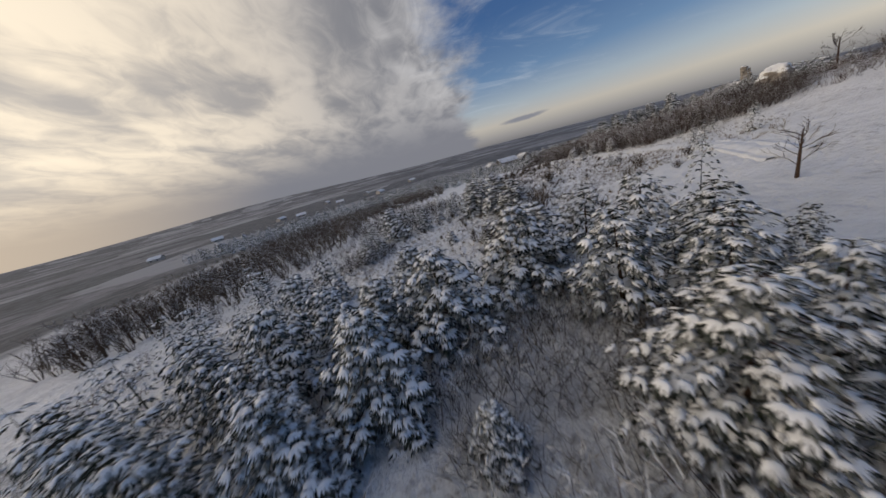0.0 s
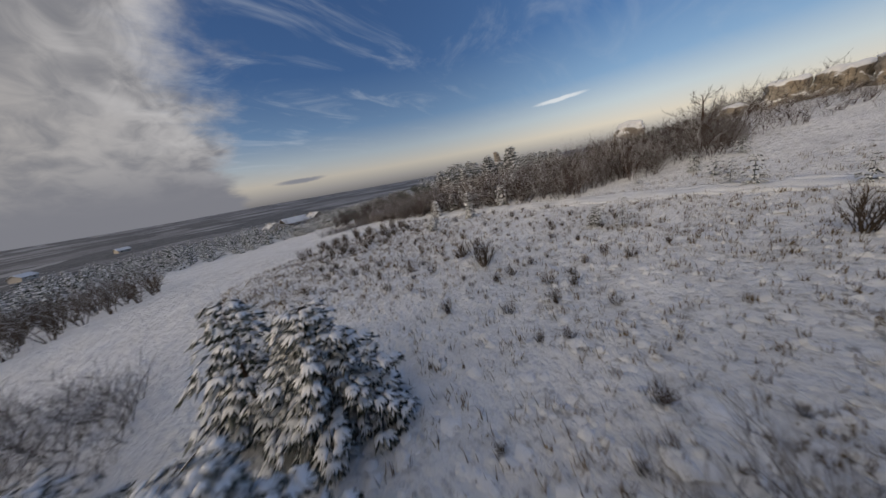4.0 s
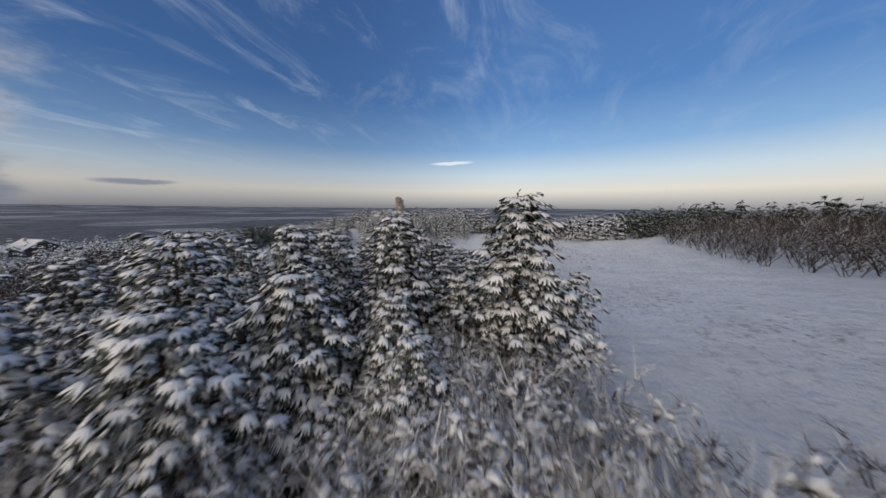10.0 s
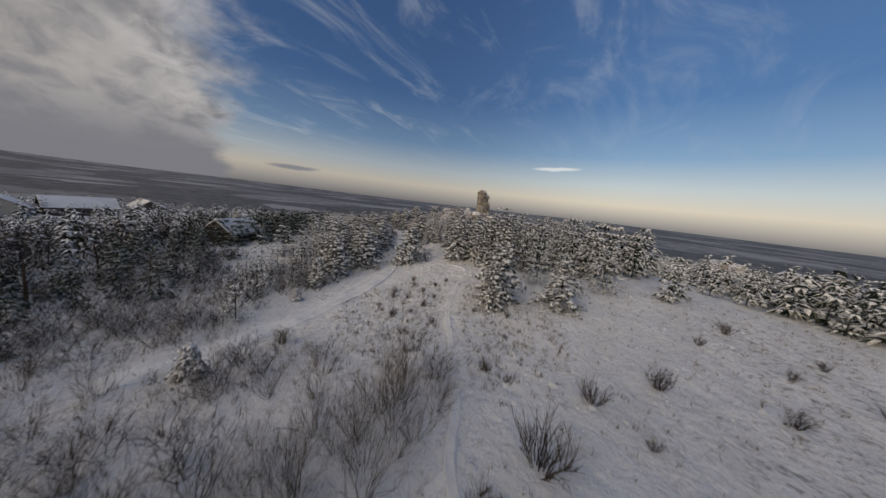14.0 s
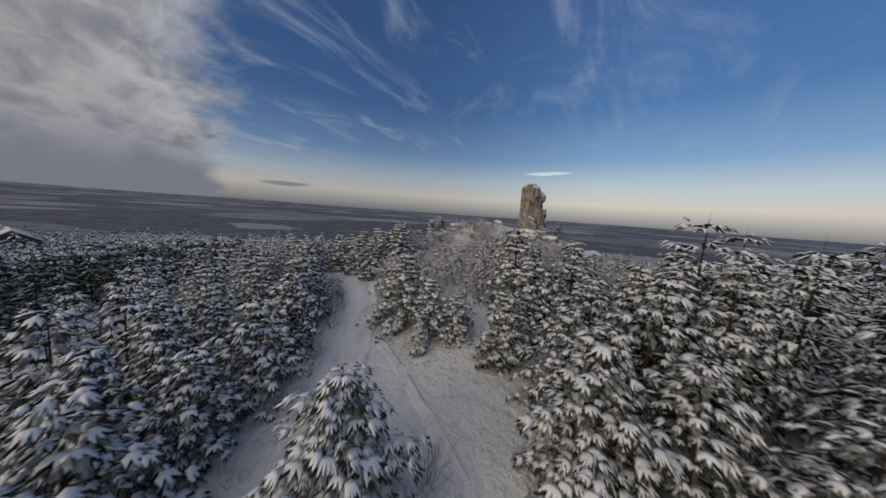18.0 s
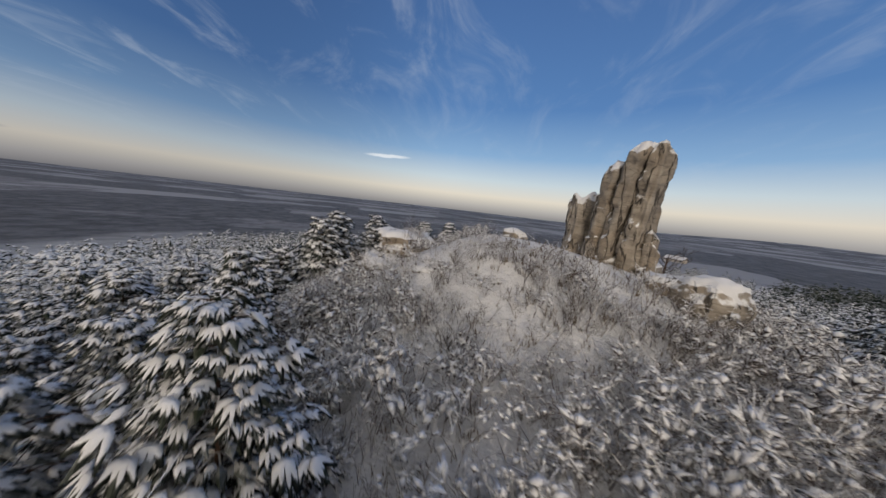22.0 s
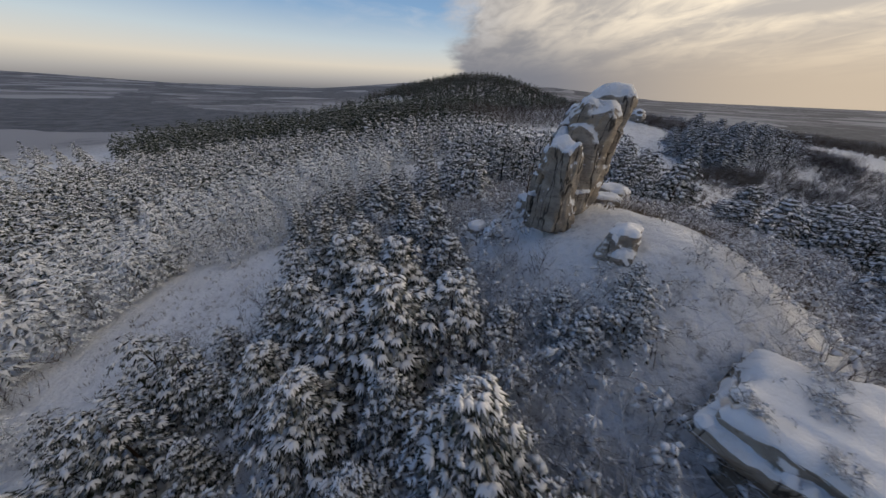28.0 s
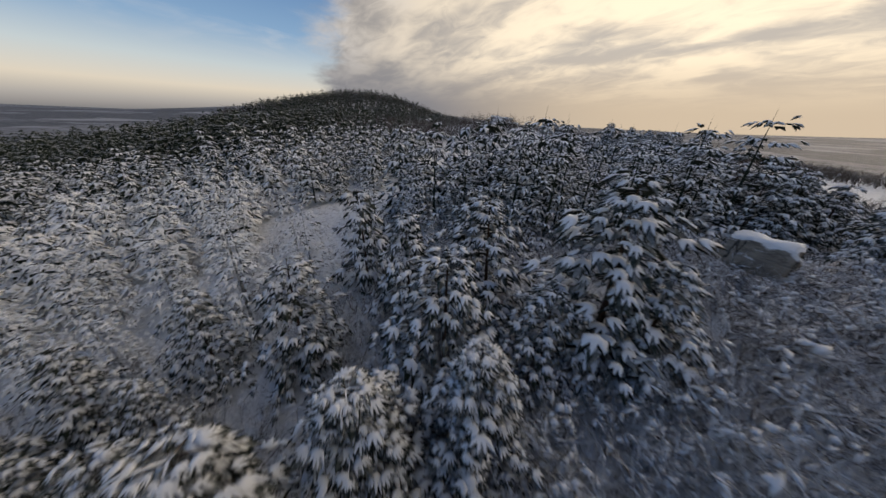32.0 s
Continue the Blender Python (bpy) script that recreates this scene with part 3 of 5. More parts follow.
def bare_tree_meshes(seed, h, mat, crown=0.45, depth=4):
    rng = random.Random(seed)
    t, b = Soup(), Soup()
    bend = [rng.uniform(-0.04, 0.04) * h for _ in range(4)]
    pts = [np.array((0, 0, -0.3)), np.array((bend[0], bend[1], h * 0.4)), np.array((bend[2], bend[3], h * 0.8))]
    tube(t, pts, [0.03 * h, 0.02 * h, 0.008 * h], 6)
    for k in range(11):
        f = rng.uniform(0.28, 0.98)
        o = pts[0] + (pts[1] - pts[0]) * min(1, f * 2) if f < 0.5 else pts[1] + (pts[2] - pts[1]) * (f * 2 - 1)
        a = rng.uniform(0, 6.283)
        twig_cluster(b, rng, o, (math.cos(a) * crown * 2, math.sin(a) * crown * 2, 1.0), h * rng.uniform(0.22, 0.34), depth - 1, 0.008 * h, 0.6)
    return t.mesh("trunk", BARK), b.mesh("crown", mat)


PINE_TALL = [pine_meshes(20 + i, 9.0, (3.0, 3.4)[i], 20, 9, 17, size=0.33) for i in range(2)]
PINE_TALL_FAR = [pine_meshes(26 + i, 9.0, (3.0, 3.4)[i], 18, 8, 17, True, size=0.34) for i in range(2)]
PINE_NEAR = [pine_meshes(10 + i, 6.0, (2.5, 2.8, 2.2, 3.0)[i], (15, 14, 16, 14)[i], 8, 18, size=0.29) for i in range(4)]
PINE_FAR = [pine_meshes(30 + i, 6.0, (2.5, 2.8, 2.2, 2.6)[i], 13, 7, 15, True, size=0.33) for i in range(4)]
PINE_MID = [pine_meshes(40 + i, 6.0, (2.5, 2.8, 2.2)[i], 11, 6, 9, True, size=0.46) for i in range(3)]
SAPLING = [pine_meshes(50 + i, 2.0, 0.8, 9, 6, 7, False, 0.04, 0.24) for i in range(2)]
for _, twig_mesh, _ in SAPLING:  # small twigs are rimed through
    twig_mesh.materials[0] = TWIGS_FROST
BUSH = [bush_mesh(70 + i, 1.0, 24, 2, TWIGS, 0.75, 0.013) for i in range(3)]
THICKET = [bush_mesh(90 + i, 3.0, 9, 3, TWIGS_RED, 0.8, 0.015) for i in range(4)]
HEDGE = [bush_mesh(96 + i, 3.0, 17, 3, TWIGS, 0.8, 0.014) for i in range(2)]
FROST_HEDGE = [bush_mesh(110 + i, 2.0, 11, 3, TWIGS_FROST, 0.9, 0.012) for i in range(3)]
SHRUB_SNOW = [snow_shrub(100 + i, 1.6, 1.5, 30, 7) for i in range(5)]
SCRUB_SNOW = [snow_shrub(105 + i, 1.4, 1.6, 13, 4) for i in range(5)]
BARE_TREE = [bare_tree_meshes(120 + i, 5.0, TWIGS, 0.7) for i in range(3)]

PINE_LABEL = "young pine with dark needles bent under fresh snow"
rng = random.Random(5)
# the camera's path, which the crowns keep clear: x, y, height
CAMERA_LINE = ((-0.0, 0.0, 0.0), (-0.5, 10.7, -0.7), (0.8, 21.6, -1.4), (3.6, 32.4, -2.0), (21.7, 58.4, -2.2), (29.1, 63.1, -1.9), (37.5, 67.0, -1.6), (46.2, 70.8, -0.9), (56.6, 75.1, 0.4), (66.7, 79.0, 0.8), (75.7, 82.1, 0.5), (84.1, 86.6, 0.1), (106.8, 105.1, 0.8), (113.7, 112.1, 0.2), (119.7, 118.6, 0.0), (125.3, 124.8, -0.0), (130.2, 130.7, 0.1), (135.6, 136.5, 0.2), (140.2, 141.7, 0.3), (145.4, 146.9, 0.4), (150.9, 150.7, 1.1), (156.4, 152.9, 1.9), (161.4, 152.8, 3.2), (170.5, 142.0, 3.5), (170.6, 135.1, 2.3), (169.0, 127.7, 0.9), (166.3, 119.8, -0.3))
FLIGHT = [tuple(Vector(a).lerp(Vector(b), k / 14)) for a, b in zip(CAMERA_LINE, CAMERA_LINE[1:]) for k in range(14)]
REQUESTS = []


def camera_gap(x, y):
    """Distance to the camera's path, in plan."""
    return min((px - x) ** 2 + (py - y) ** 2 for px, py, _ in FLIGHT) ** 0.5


def clear_of_camera(x, y, z, h, r):
    """Whether an egg-shaped crown leaves the camera's path free."""
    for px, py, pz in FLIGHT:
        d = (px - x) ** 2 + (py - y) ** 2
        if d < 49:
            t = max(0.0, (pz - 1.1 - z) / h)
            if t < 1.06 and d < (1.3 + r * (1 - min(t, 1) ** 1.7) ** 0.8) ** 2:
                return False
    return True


def pine(x, y, h, wide=1.0, label=PINE_LABEL, group="snowy pines"):
    """Note a pine; the stand is raised later, the ones nearest the camera's path as single trees."""
    if inside(x, y, NO_PINE):
        return
    z = land(x, y)
    while h > 1.2 and not clear_of_camera(x, y, z, h, 0.4 * h):
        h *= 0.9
    REQUESTS.append((camera_gap(x, y), x, y, h, wide, label, group))


def raise_pines(single=292):
    """Build the noted pines: single trees first, the rest as one stand."""
    REQUESTS.sort()
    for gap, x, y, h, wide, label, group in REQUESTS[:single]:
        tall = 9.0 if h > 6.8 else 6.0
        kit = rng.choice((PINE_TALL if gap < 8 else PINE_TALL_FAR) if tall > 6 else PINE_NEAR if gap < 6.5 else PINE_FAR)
        parts = list(zip(("trunk", "foliage", "snow_load"), kit))
        s = h / tall * wide * rng.uniform(0.92, 1.12)
        make_thing("pine_tree", parts, (x, y, land(x, y)), rng.uniform(0, 6.28), s, label, "tree", group, (rng.uniform(-0.05, 0.05), rng.uniform(-0.05, 0.05)), h / tall / s)
    return [(x, y, h, gap) for gap, x, y, h, *_ in REQUESTS[single:]]


def sapling(x, y, h):
    return make_thing("pine_sapling", list(zip(("trunk", "foliage", "snow_load"), rng.choice(SAPLING))), (x, y, land(x, y)), rng.uniform(0, 6.28), h / 2.0, "small pine sapling with frosted, snow-covered twigs", "sapling", "pine saplings")


def shrub(x, y, h, kit, unit, label, group, name="shrub"):
    while h > 0.5 and not clear_of_camera(x, y, land(x, y), h, 0.35 * h):
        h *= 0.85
    return make_thing(name, rng.choice(kit), (x, y, land(x, y)), rng.uniform(0, 6.28), h / unit * rng.uniform(0.9, 1.1), label, "shrub", group, (0, 0), rng.uniform(0.85, 1.15))


SHRUBS = []


def open_snow(x, y):
    """The snow round the foot of the tower, thinned of shrubs to fit the camera's view."""
    near = min(math.hypot(x - 155.2, y - 132.5), math.hypot(x - 156.0, y - 126.5), math.hypot(x - 157.5, y - 137.5) + 1.5)
    return near < 4.8 and int(x * 37 + y * 91) % 5 > 0


def note_shrub(x, y, h, thinned=True):
    """Note a snow-laden shrub of the rocky slope."""
    if thinned and (open_snow(x, y) or inside(x, y, ((162.3, 136, 4.4, 6.0), (160, 142.5, 2.5, 3))) and int(x * 53 + y * 71) % 4):
        return
    if math.hypot(x - 153.5, y - 138.5) < 6.5:  # lowered so the tower's foot shows from the camera
        h *= 0.6
    while h > 0.5 and not clear_of_camera(x, y, land(x, y), h, 0.35 * h):
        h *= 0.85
    SHRUBS.append((camera_gap(x, y), x, y, h))


def raise_shrubs(label, single=285):
    """Single shrubs nearest the camera's path, the rest as one piece of scrub."""
    SHRUBS.sort()
    for gap, x, y, h in SHRUBS[:single]:
        make_thing("shrub", rng.choice(SHRUB_SNOW), (x, y, land(x, y)), rng.uniform(0, 6.28), h / 1.6 * rng.uniform(0.9, 1.1), label, "shrub", "frosted scrub", (0, 0), rng.uniform(0.85, 1.15))
    root = tagged(new("frosted_scrub"), "frosted scrub farther down the slope", "shrub", kind="stuff")
    for k, (name, mat) in enumerate((("crown", TWIGS_FROST), ("snow_load", SHRUB_RIME))):
        packs = [array_of(kit[k][1]) for kit in SCRUB_SNOW]
        join_copies(name, mat, root, packs, [(x, y, h / 1.4) for _, x, y, h in SHRUBS[single:]], name == "snow_load")


def join_copies(name, mat, root, packs, spots, smooth):
    """Copies of a few meshes joined into one part of a stand."""
    rg = random.Random(61)
    V, F, base = [], [], 0
    for x, y, q in spots:
        v, f = rg.choice(packs)
        t, w = rg.uniform(0, 6.283), q * rg.uniform(0.9, 1.1)
        c, d = math.cos(t) * w, math.sin(t) * w
        V.append(np.stack([v[:, 0] * c - v[:, 1] * d + x, v[:, 0] * d + v[:, 1] * c + y, v[:, 2] * q + land(x, y)], 1))
        F.extend([tuple(i + base for i in face) for face in f])
        base += len(v)
    ob = mesh_object(name, np.concatenate(V), F, mat, root, smooth)
    ob["kind"] = "stuff"


def bare_tree(x, y, h, label="leafless tree with snow along its branches", group="bare trees"):
    return make_thing("bare_tree", list(zip(("trunk", "crown"), rng.choice(BARE_TREE))), (x, y, land(x, y)), rng.uniform(0, 6.28), h / 5.0, label, "tree", group)


class Taken:
    """Places already planted, in cells, to keep gaps quickly."""

    def __init__(self):
        self.cells = {}

    def append(self, p):
        self.cells.setdefault((int(p[0] // 5), int(p[1] // 5)), []).append(p)

    def near(self, x, y, gap):
        i, j = int(x // 5), int(y // 5)
        return any((x - p) ** 2 + (y - q) ** 2 < gap * gap for u in (-1, 0, 1) for v in (-1, 0, 1) for p, q in self.cells.get((i + u, j + v), ()))


TAKEN, LOW = Taken(), Taken()


def scatter(count, cx, cy, rx, ry, turn=0.0, gap=0.0, used=TAKEN):
    """Random places in an ellipse that keep a gap."""
    out = []
    tries = 0
    c, s = math.cos(radians(turn)), math.sin(radians(turn))
    while len(out) < count and tries < count * 12:
        tries += 1
        a, q = rng.uniform(0, 6.283), math.sqrt(rng.random())
        u, v = q * math.cos(a) * rx, q * math.sin(a) * ry
        x, y = cx + u * c - v * s, cy + u * s + v * c
        if used.near(x, y, gap):
            continue
        used.append((x, y))
        out.append((x, y))
    return out


# ---- far woods: one mesh each ----


def array_of(me):
    v = np.empty(len(me.vertices) * 3)
    me.vertices.foreach_get("co", v)
    return v.reshape(-1, 3), [tuple(p.vertices) for p in me.polygons]


def far_pine(seed, pads, size, fingers=2):
    """A coarser snowy pine for the stands: whorls of drooping pads on a tapering crown."""
    rg, s = random.Random(seed), Soup()
    r, whorls = rg.uniform(1.8, 2.4), rg.choice((6, 7, 8))
    for i in range(pads):
        level = int(whorls * (i / pads) ** 1.3)
        t = 0.06 + 0.9 * (level + rg.uniform(-0.15, 0.15)) / whorls
        a = i * 2.4 + rg.uniform(-0.4, 0.4)
        L = (r * crown_reach(max(0.0, min(t, 0.99))) + 0.15) * rg.uniform(0.5, 1.08)
        g = min(size * rg.uniform(0.75, 1.3), L * 1.5) * (1 - 0.25 * t)
        d = np.array((math.cos(a), math.sin(a), rg.uniform(-0.7, 0.0) if t < 0.86 else rg.uniform(0.0, 1.6)))
        b = np.array((math.cos(a) * (L - g * 0.7), math.sin(a) * (L - g * 0.7), 6 * t + 0.5 - 0.1 * L))
        paw(s, rg, b, d, g, g * rg.uniform(0.55, 0.85), g * 0.13, fingers, rg.uniform(0.15, 0.45))
    spike(s, (0, 0, -0.2), (0, 0, 6.2), 0.10)
    return s


def fine_brush(seed):
    """A leafless bush of thin many-times-forked twigs."""
    rg, s = random.Random(seed), Soup()
    for k in range(6):
        a, e = rg.uniform(0, 6.283), rg.uniform(0.15, 0.75)
        o = np.array((rg.uniform(-0.5, 0.5), rg.uniform(-0.5, 0.5), -0.2))
        d = np.array((math.cos(a) * e, math.sin(a) * e, 1.0))
        L = rg.uniform(2.2, 3.6)
        spike(s, o, o + d * L, 0.032)
        for q in range(6):
            b = o + d * L * rg.uniform(0.15, 0.9)
            w = d * 0.6 + np.array((rg.uniform(-1, 1), rg.uniform(-1, 1), rg.uniform(-0.3, 0.8)))
            w = w / np.linalg.norm(w) * rg.uniform(0.8, 1.7)
            spike(s, b, b + w, 0.024)
            m = b + w * rg.uniform(0.3, 0.7)
            spike(s, m, m + (w * 0.4 + np.array([rg.uniform(-0.6, 0.6) for _ in range(3)])), 0.018)
    return s


def far_scrub(seed):
    """A low shrub of thin frosted twigs."""
    rg, s = random.Random(seed), Soup()
    for k in range(7):
        a, e = rg.uniform(0, 6.283), rg.uniform(0.2, 0.9)
        o = np.array((rg.uniform(-0.3, 0.3), rg.uniform(-0.3, 0.3), -0.05))
        tip = o + np.array((math.cos(a) * e * 0.6, math.sin(a) * e * 0.6, rg.uniform(0.45, 1.0)))
        spike(s, o, tip, 0.016)
        for q in range(3):
            m = o + (tip - o) * rg.uniform(0.3, 0.8)
            spike(s, m, m + np.array((rg.uniform(-0.35, 0.35), rg.uniform(-0.35, 0.35), rg.uniform(0.05, 0.35))), 0.013)
    return s


def far_bare(seed):
    """A bushy leafless tree for the distance, many-stemmed from the foot."""
    rg, s = random.Random(seed), Soup()
    for k in range(6):
        a, e = rg.uniform(0, 6.283), rg.uniform(0.1, 0.55)
        o = np.array((math.cos(a) * 0.15, math.sin(a) * 0.15, -0.2))
        d = np.array((math.cos(a) * e, math.sin(a) * e, 1.0))
        L = rg.uniform(2.6, 3.9)
        spike(s, o, o + d * L, 0.05)
        for q in range(8):
            b = o + d * L * rg.uniform(0.2, 0.95)
            w = d * 0.8 + np.array([rg.uniform(-1, 1) for _ in range(3)])
            spike(s, b, b + w / np.linalg.norm(w) * rg.uniform(0.6, 1.4), 0.03)
    return s


def far_wood(name, label, kinds, spots, h0, h1, unit, mat):
    """Many far trees in one mesh of kind stuff."""
    V, F, base = [], [], 0
    packs = [(np.concatenate(k.v), np.array([f if len(f) == 4 else (*f, f[2]) for f in k.f]), [len(f) for f in k.f]) for k in kinds]
    faces = []
    for x, y, *tall in spots:
        v, f, sizes = rng.choice(packs)
        h = (tall[0] if tall else rng.uniform(h0, h1)) / unit
        a = rng.uniform(0, 6.283)
        w = h * rng.uniform(0.85, 1.2)
        c, s = math.cos(a) * w, math.sin(a) * w
        V.append(np.stack([v[:, 0] * c - v[:, 1] * s + x, v[:, 0] * s + v[:, 1] * c + y, v[:, 2] * h + land(x, y)], 1))
        faces.extend([tuple(q[:n]) for q, n in zip((f + base).tolist(), sizes)])
        base += len(v)
    ob = mesh_object(name, np.concatenate(V), faces, mat)
    return tagged(ob, label, "woodland", kind="stuff")


FAR_PINES = [far_pine(200 + i, 22, 1.3) for i in range(6)]
FINE_PINES = [far_pine(214 + i, 140, 0.44, 2) for i in range(4)]
MID_PINES = [far_pine(210 + i, 50, 0.9, 2) for i in range(5)]
MIDDLE = []
FAR_SCRUB = [far_scrub(240 + i) for i in range(5)]
FAR_BARE = [far_bare(220 + i) for i in range(4)]
FINE_BRUSH = [fine_brush(230 + i) for i in range(5)]

TRACK_A = ((33, 112), (35.5, 99), (38.2, 88), (39.3, 78), (40.6, 72), (41.5, 67), (42, 61.5), (42, 56), (41.4, 51), (40.2, 44), (38, 38), (34, 30), (28, 20))
TRACK_B = ((90, 116.5), (98, 117.5), (103, 118.6), (106.2, 119.6), (109.5, 120.5), (114.3, 122.2), (118.6, 124.8), (121.3, 127.2), (124.4, 129.4), (128.4, 132.6), (131.6, 136.0), (134.6, 140.2), (137, 146), (138, 154))
FOOT_A = ((99, 74), (102.8, 77.4), (106.8, 78.2), (113.8, 80.2), (119, 81.5), (125.9, 82.6), (131, 83), (137, 83), (143, 81.5))
FOOT_B = ((88, 81), (92, 85.5), (94.2, 88.2), (96, 91.2), (98.3, 94), (100.5, 97.2), (104.3, 99.8), (109, 104), (114, 108.5), (120, 112), (124.9, 114.3), (126.3, 116.5), (126.6, 119.4), (127, 122), (128.5, 126), (130, 130), (131, 134))
FOOT_C = ((86, 90), (90.4, 93.8), (94.2, 96.3), (96.5, 97.4), (100.5, 97.2))


def track_gap(x, y):
    """Distance to the nearest track."""
    best = 99.0
    for line in (TRACK_A, TRACK_B, FOOT_B):
        for (a, b), (c, d) in zip(line, line[1:]):
            u, v = c - a, d - b
            t = min(1, max(0, ((x - a) * u + (y - b) * v) / (u * u + v * v)))
            best = min(best, math.hypot(x - a - u * t, y - b - v * t))
    return best


def inside(x, y, zones):
    return any(((x - a) / r) ** 2 + ((y - b) / s) ** 2 < 1 for a, b, r, s in zones)


OPEN = ((80, 236, 16, 24), (186, 126, 7, 9), (180, 122, 4, 6), (156.5, 135, 3.4, 5.5), (110, 80, 26, 14), (122, 92, 10, 8), (235, 114, 20, 12), (128, 117, 3, 6), (110, 149, 6, 5), (106, 141, 5, 4))


# rocky ground without pines
NO_PINE = ((156.5, 147, 8, 5), (153, 137, 6.5, 8))


def grow(count, cx, cy, rx, ry, turn, gap, road=1.6, used=TAKEN):
    return [(x, y) for x, y in scatter(count, cx, cy, rx, ry, turn, gap, used) if track_gap(x, y) > road and not inside(x, y, OPEN)]


# ---- pines one by one ----
START = ((0.2, 5.6, 2.4), (-3.8, 8.6, 5.0), (-0.6, 12.6, 5.2), (4.6, 26.6, 1.8), (5.9, 4.4, 4.9), (7.4, 10.6, 4.8), (9.9, 8.4, 4.2), (14.0, 9.2, 2.6), (-6.4, 6.4, 4.4), (4.0, 14.6, 5.6), (17.5, 17.0, 4.6), (-23.0, 32.0, 5.0), (-2.4, 17.0, 4.6), (11.2, 14.2, 5.0), (-7.0, 13.6, 4.6), (-12.0, 7.0, 5.0),
         (-9.5, 19.5, 3.0), (6.6, 17.8, 4.6), (10.5, 18.6, 4.2), (-15, 4, 4.6), (9.0, 5.0, 4.0), (12.0, 11.0, 4.2), (-4.0, 13.0, 4.6), (8.6, 1.6, 4.6))
FORE = ((-5.0, 48.4, 5.0), (-3.6, 50.2, 4.6), (-6.6, 46.6, 4.8), (-2.4, 52.0, 4.2), (-8.2, 44.6, 4.4), (-5.6, 51.6, 4.8), (-9.2, 33.2, 3.4), (-8.0, 35.0, 2.6), (-6.4, 41.5, 5.1), (-1.9, 42.3, 3.8), (6.8, 42.2, 5.2), (9.6, 39.0, 5.4), (10.9, 36.4, 4.4), (8.5, 53.6, 5.0), (4.6, 51.3, 3.6), (10.2, 51.0, 4.6), (3.2, 47.0, 3.2), (7.0, 47.4, 4.4), (-9, 38, 3.6), (1.5, 56, 4.2))
SLOPE = ((40.0, 32.8, 2.9), (39.6, 39.8, 2.5), (33.5, 49.2, 1.8), (32.8, 47.1, 2.4), (46.4, 43.4, 2.2), (43.4, 41.9, 2.0), (40.8, 41.0, 2.2), (45.0, 47.8, 1.6), (49, 40, 2.0), (36.5, 35.5, 1.8))
CLUMP = ((71.5, 80.9, 5.3), (74.0, 81.9, 5.2), (76.6, 83.6, 5.0), (70.0, 79.2, 5.0), (73.2, 79.4, 5.2), (76.0, 79.6, 4.8), (78.6, 84.4, 4.8), (59.8, 83.2, 5.0), (62.2, 88.4, 6.0), (69.5, 76.3, 8.8), (68.2, 82.0, 8.3), (73.4, 77.4, 5.6), (71.8, 83.6, 5.8), (65.2, 80.6, 5.0), (61.1, 86.1, 6.3), (66.1, 86.2, 6.5), (69.3, 86.9, 6.2), (74.2, 86.4, 6.0), (70.0, 90.4, 6.6), (77.2, 76.0, 5.0), (63.0, 83.0, 5.2), (78.6, 86.8, 5.4), (72.6, 73.6, 4.6), (64.0, 90.0, 6.2),
         (81.2, 84.6, 5.2), (81.6, 90.6, 6.0), (77.4, 90.4, 6.2), (83.0, 95.2, 6.0), (79.0, 96.0, 6.6), (74.2, 93.4, 6.6), (72.0, 98.0, 6.2), (61.0, 92.0, 5.6), (57.6, 85.8, 5.4), (58.2, 89.4, 5.6), (55.6, 91.0, 5.6), (68.0, 94.0, 6.2), (85.6, 84.0, 4.6), (84.6, 88.6, 5.2), (87.4, 92.0, 4.6), (64.0, 96.6, 6.0), (60.0, 97.6, 5.6), (68.0, 100.0, 5.6), (63.6, 78.6, 4.4))
EDGE = ((134.2, 91.0, 6.0), (143.6, 83.2, 5.0), (117.3, 105.3, 4.9), (130.1, 97.2, 5.9), (122.3, 99.9, 5.4), (119.3, 105.8, 6.6), (125.6, 100.8, 5.4), (132.9, 97.9, 5.6), (164.8, 60.5, 7.2), (148, 79.4, 4.6), (152, 74.4, 4.4), (156, 70.2, 4.0),
        (160, 66.2, 4.6), (150, 82.4, 5.0), (146.4, 86.4, 5.0), (138.2, 90.2, 5.4), (127.4, 104.6, 5.4), (123.4, 108.2, 5.2))
TRACKSIDE = ((104.0, 157.0, 6.4), (110.6, 157.4, 6.8), (113.0, 162.0, 7.0), (102.4, 162.4, 6.6), (106.4, 154.8, 5.4), (100.6, 157.6, 6.2), (115.6, 157.8, 6.6), (106.7, 128.7, 4.8), (104.5, 131.0, 3.6), (102.1, 128.1, 4.6), (99.9, 130.1, 2.8), (112.0, 128.4, 6.2), (108.6, 126.8, 4.1), (118.4, 130.6, 6.4), (123.5, 125.2, 6.0), (124.1, 134.4, 5.6), (117.4, 128.6, 5.8), (112.9, 131.2, 6.2), (98.6, 121.7, 4.0), (97.8, 136.5, 3.2), (86.3, 124.8, 2.4), (84.1, 126.7, 2.6),
             (126.8, 136.6, 5.2), (121.2, 132.6, 5.0), (115.4, 134.2, 5.4), (109.2, 133.2, 5.2))
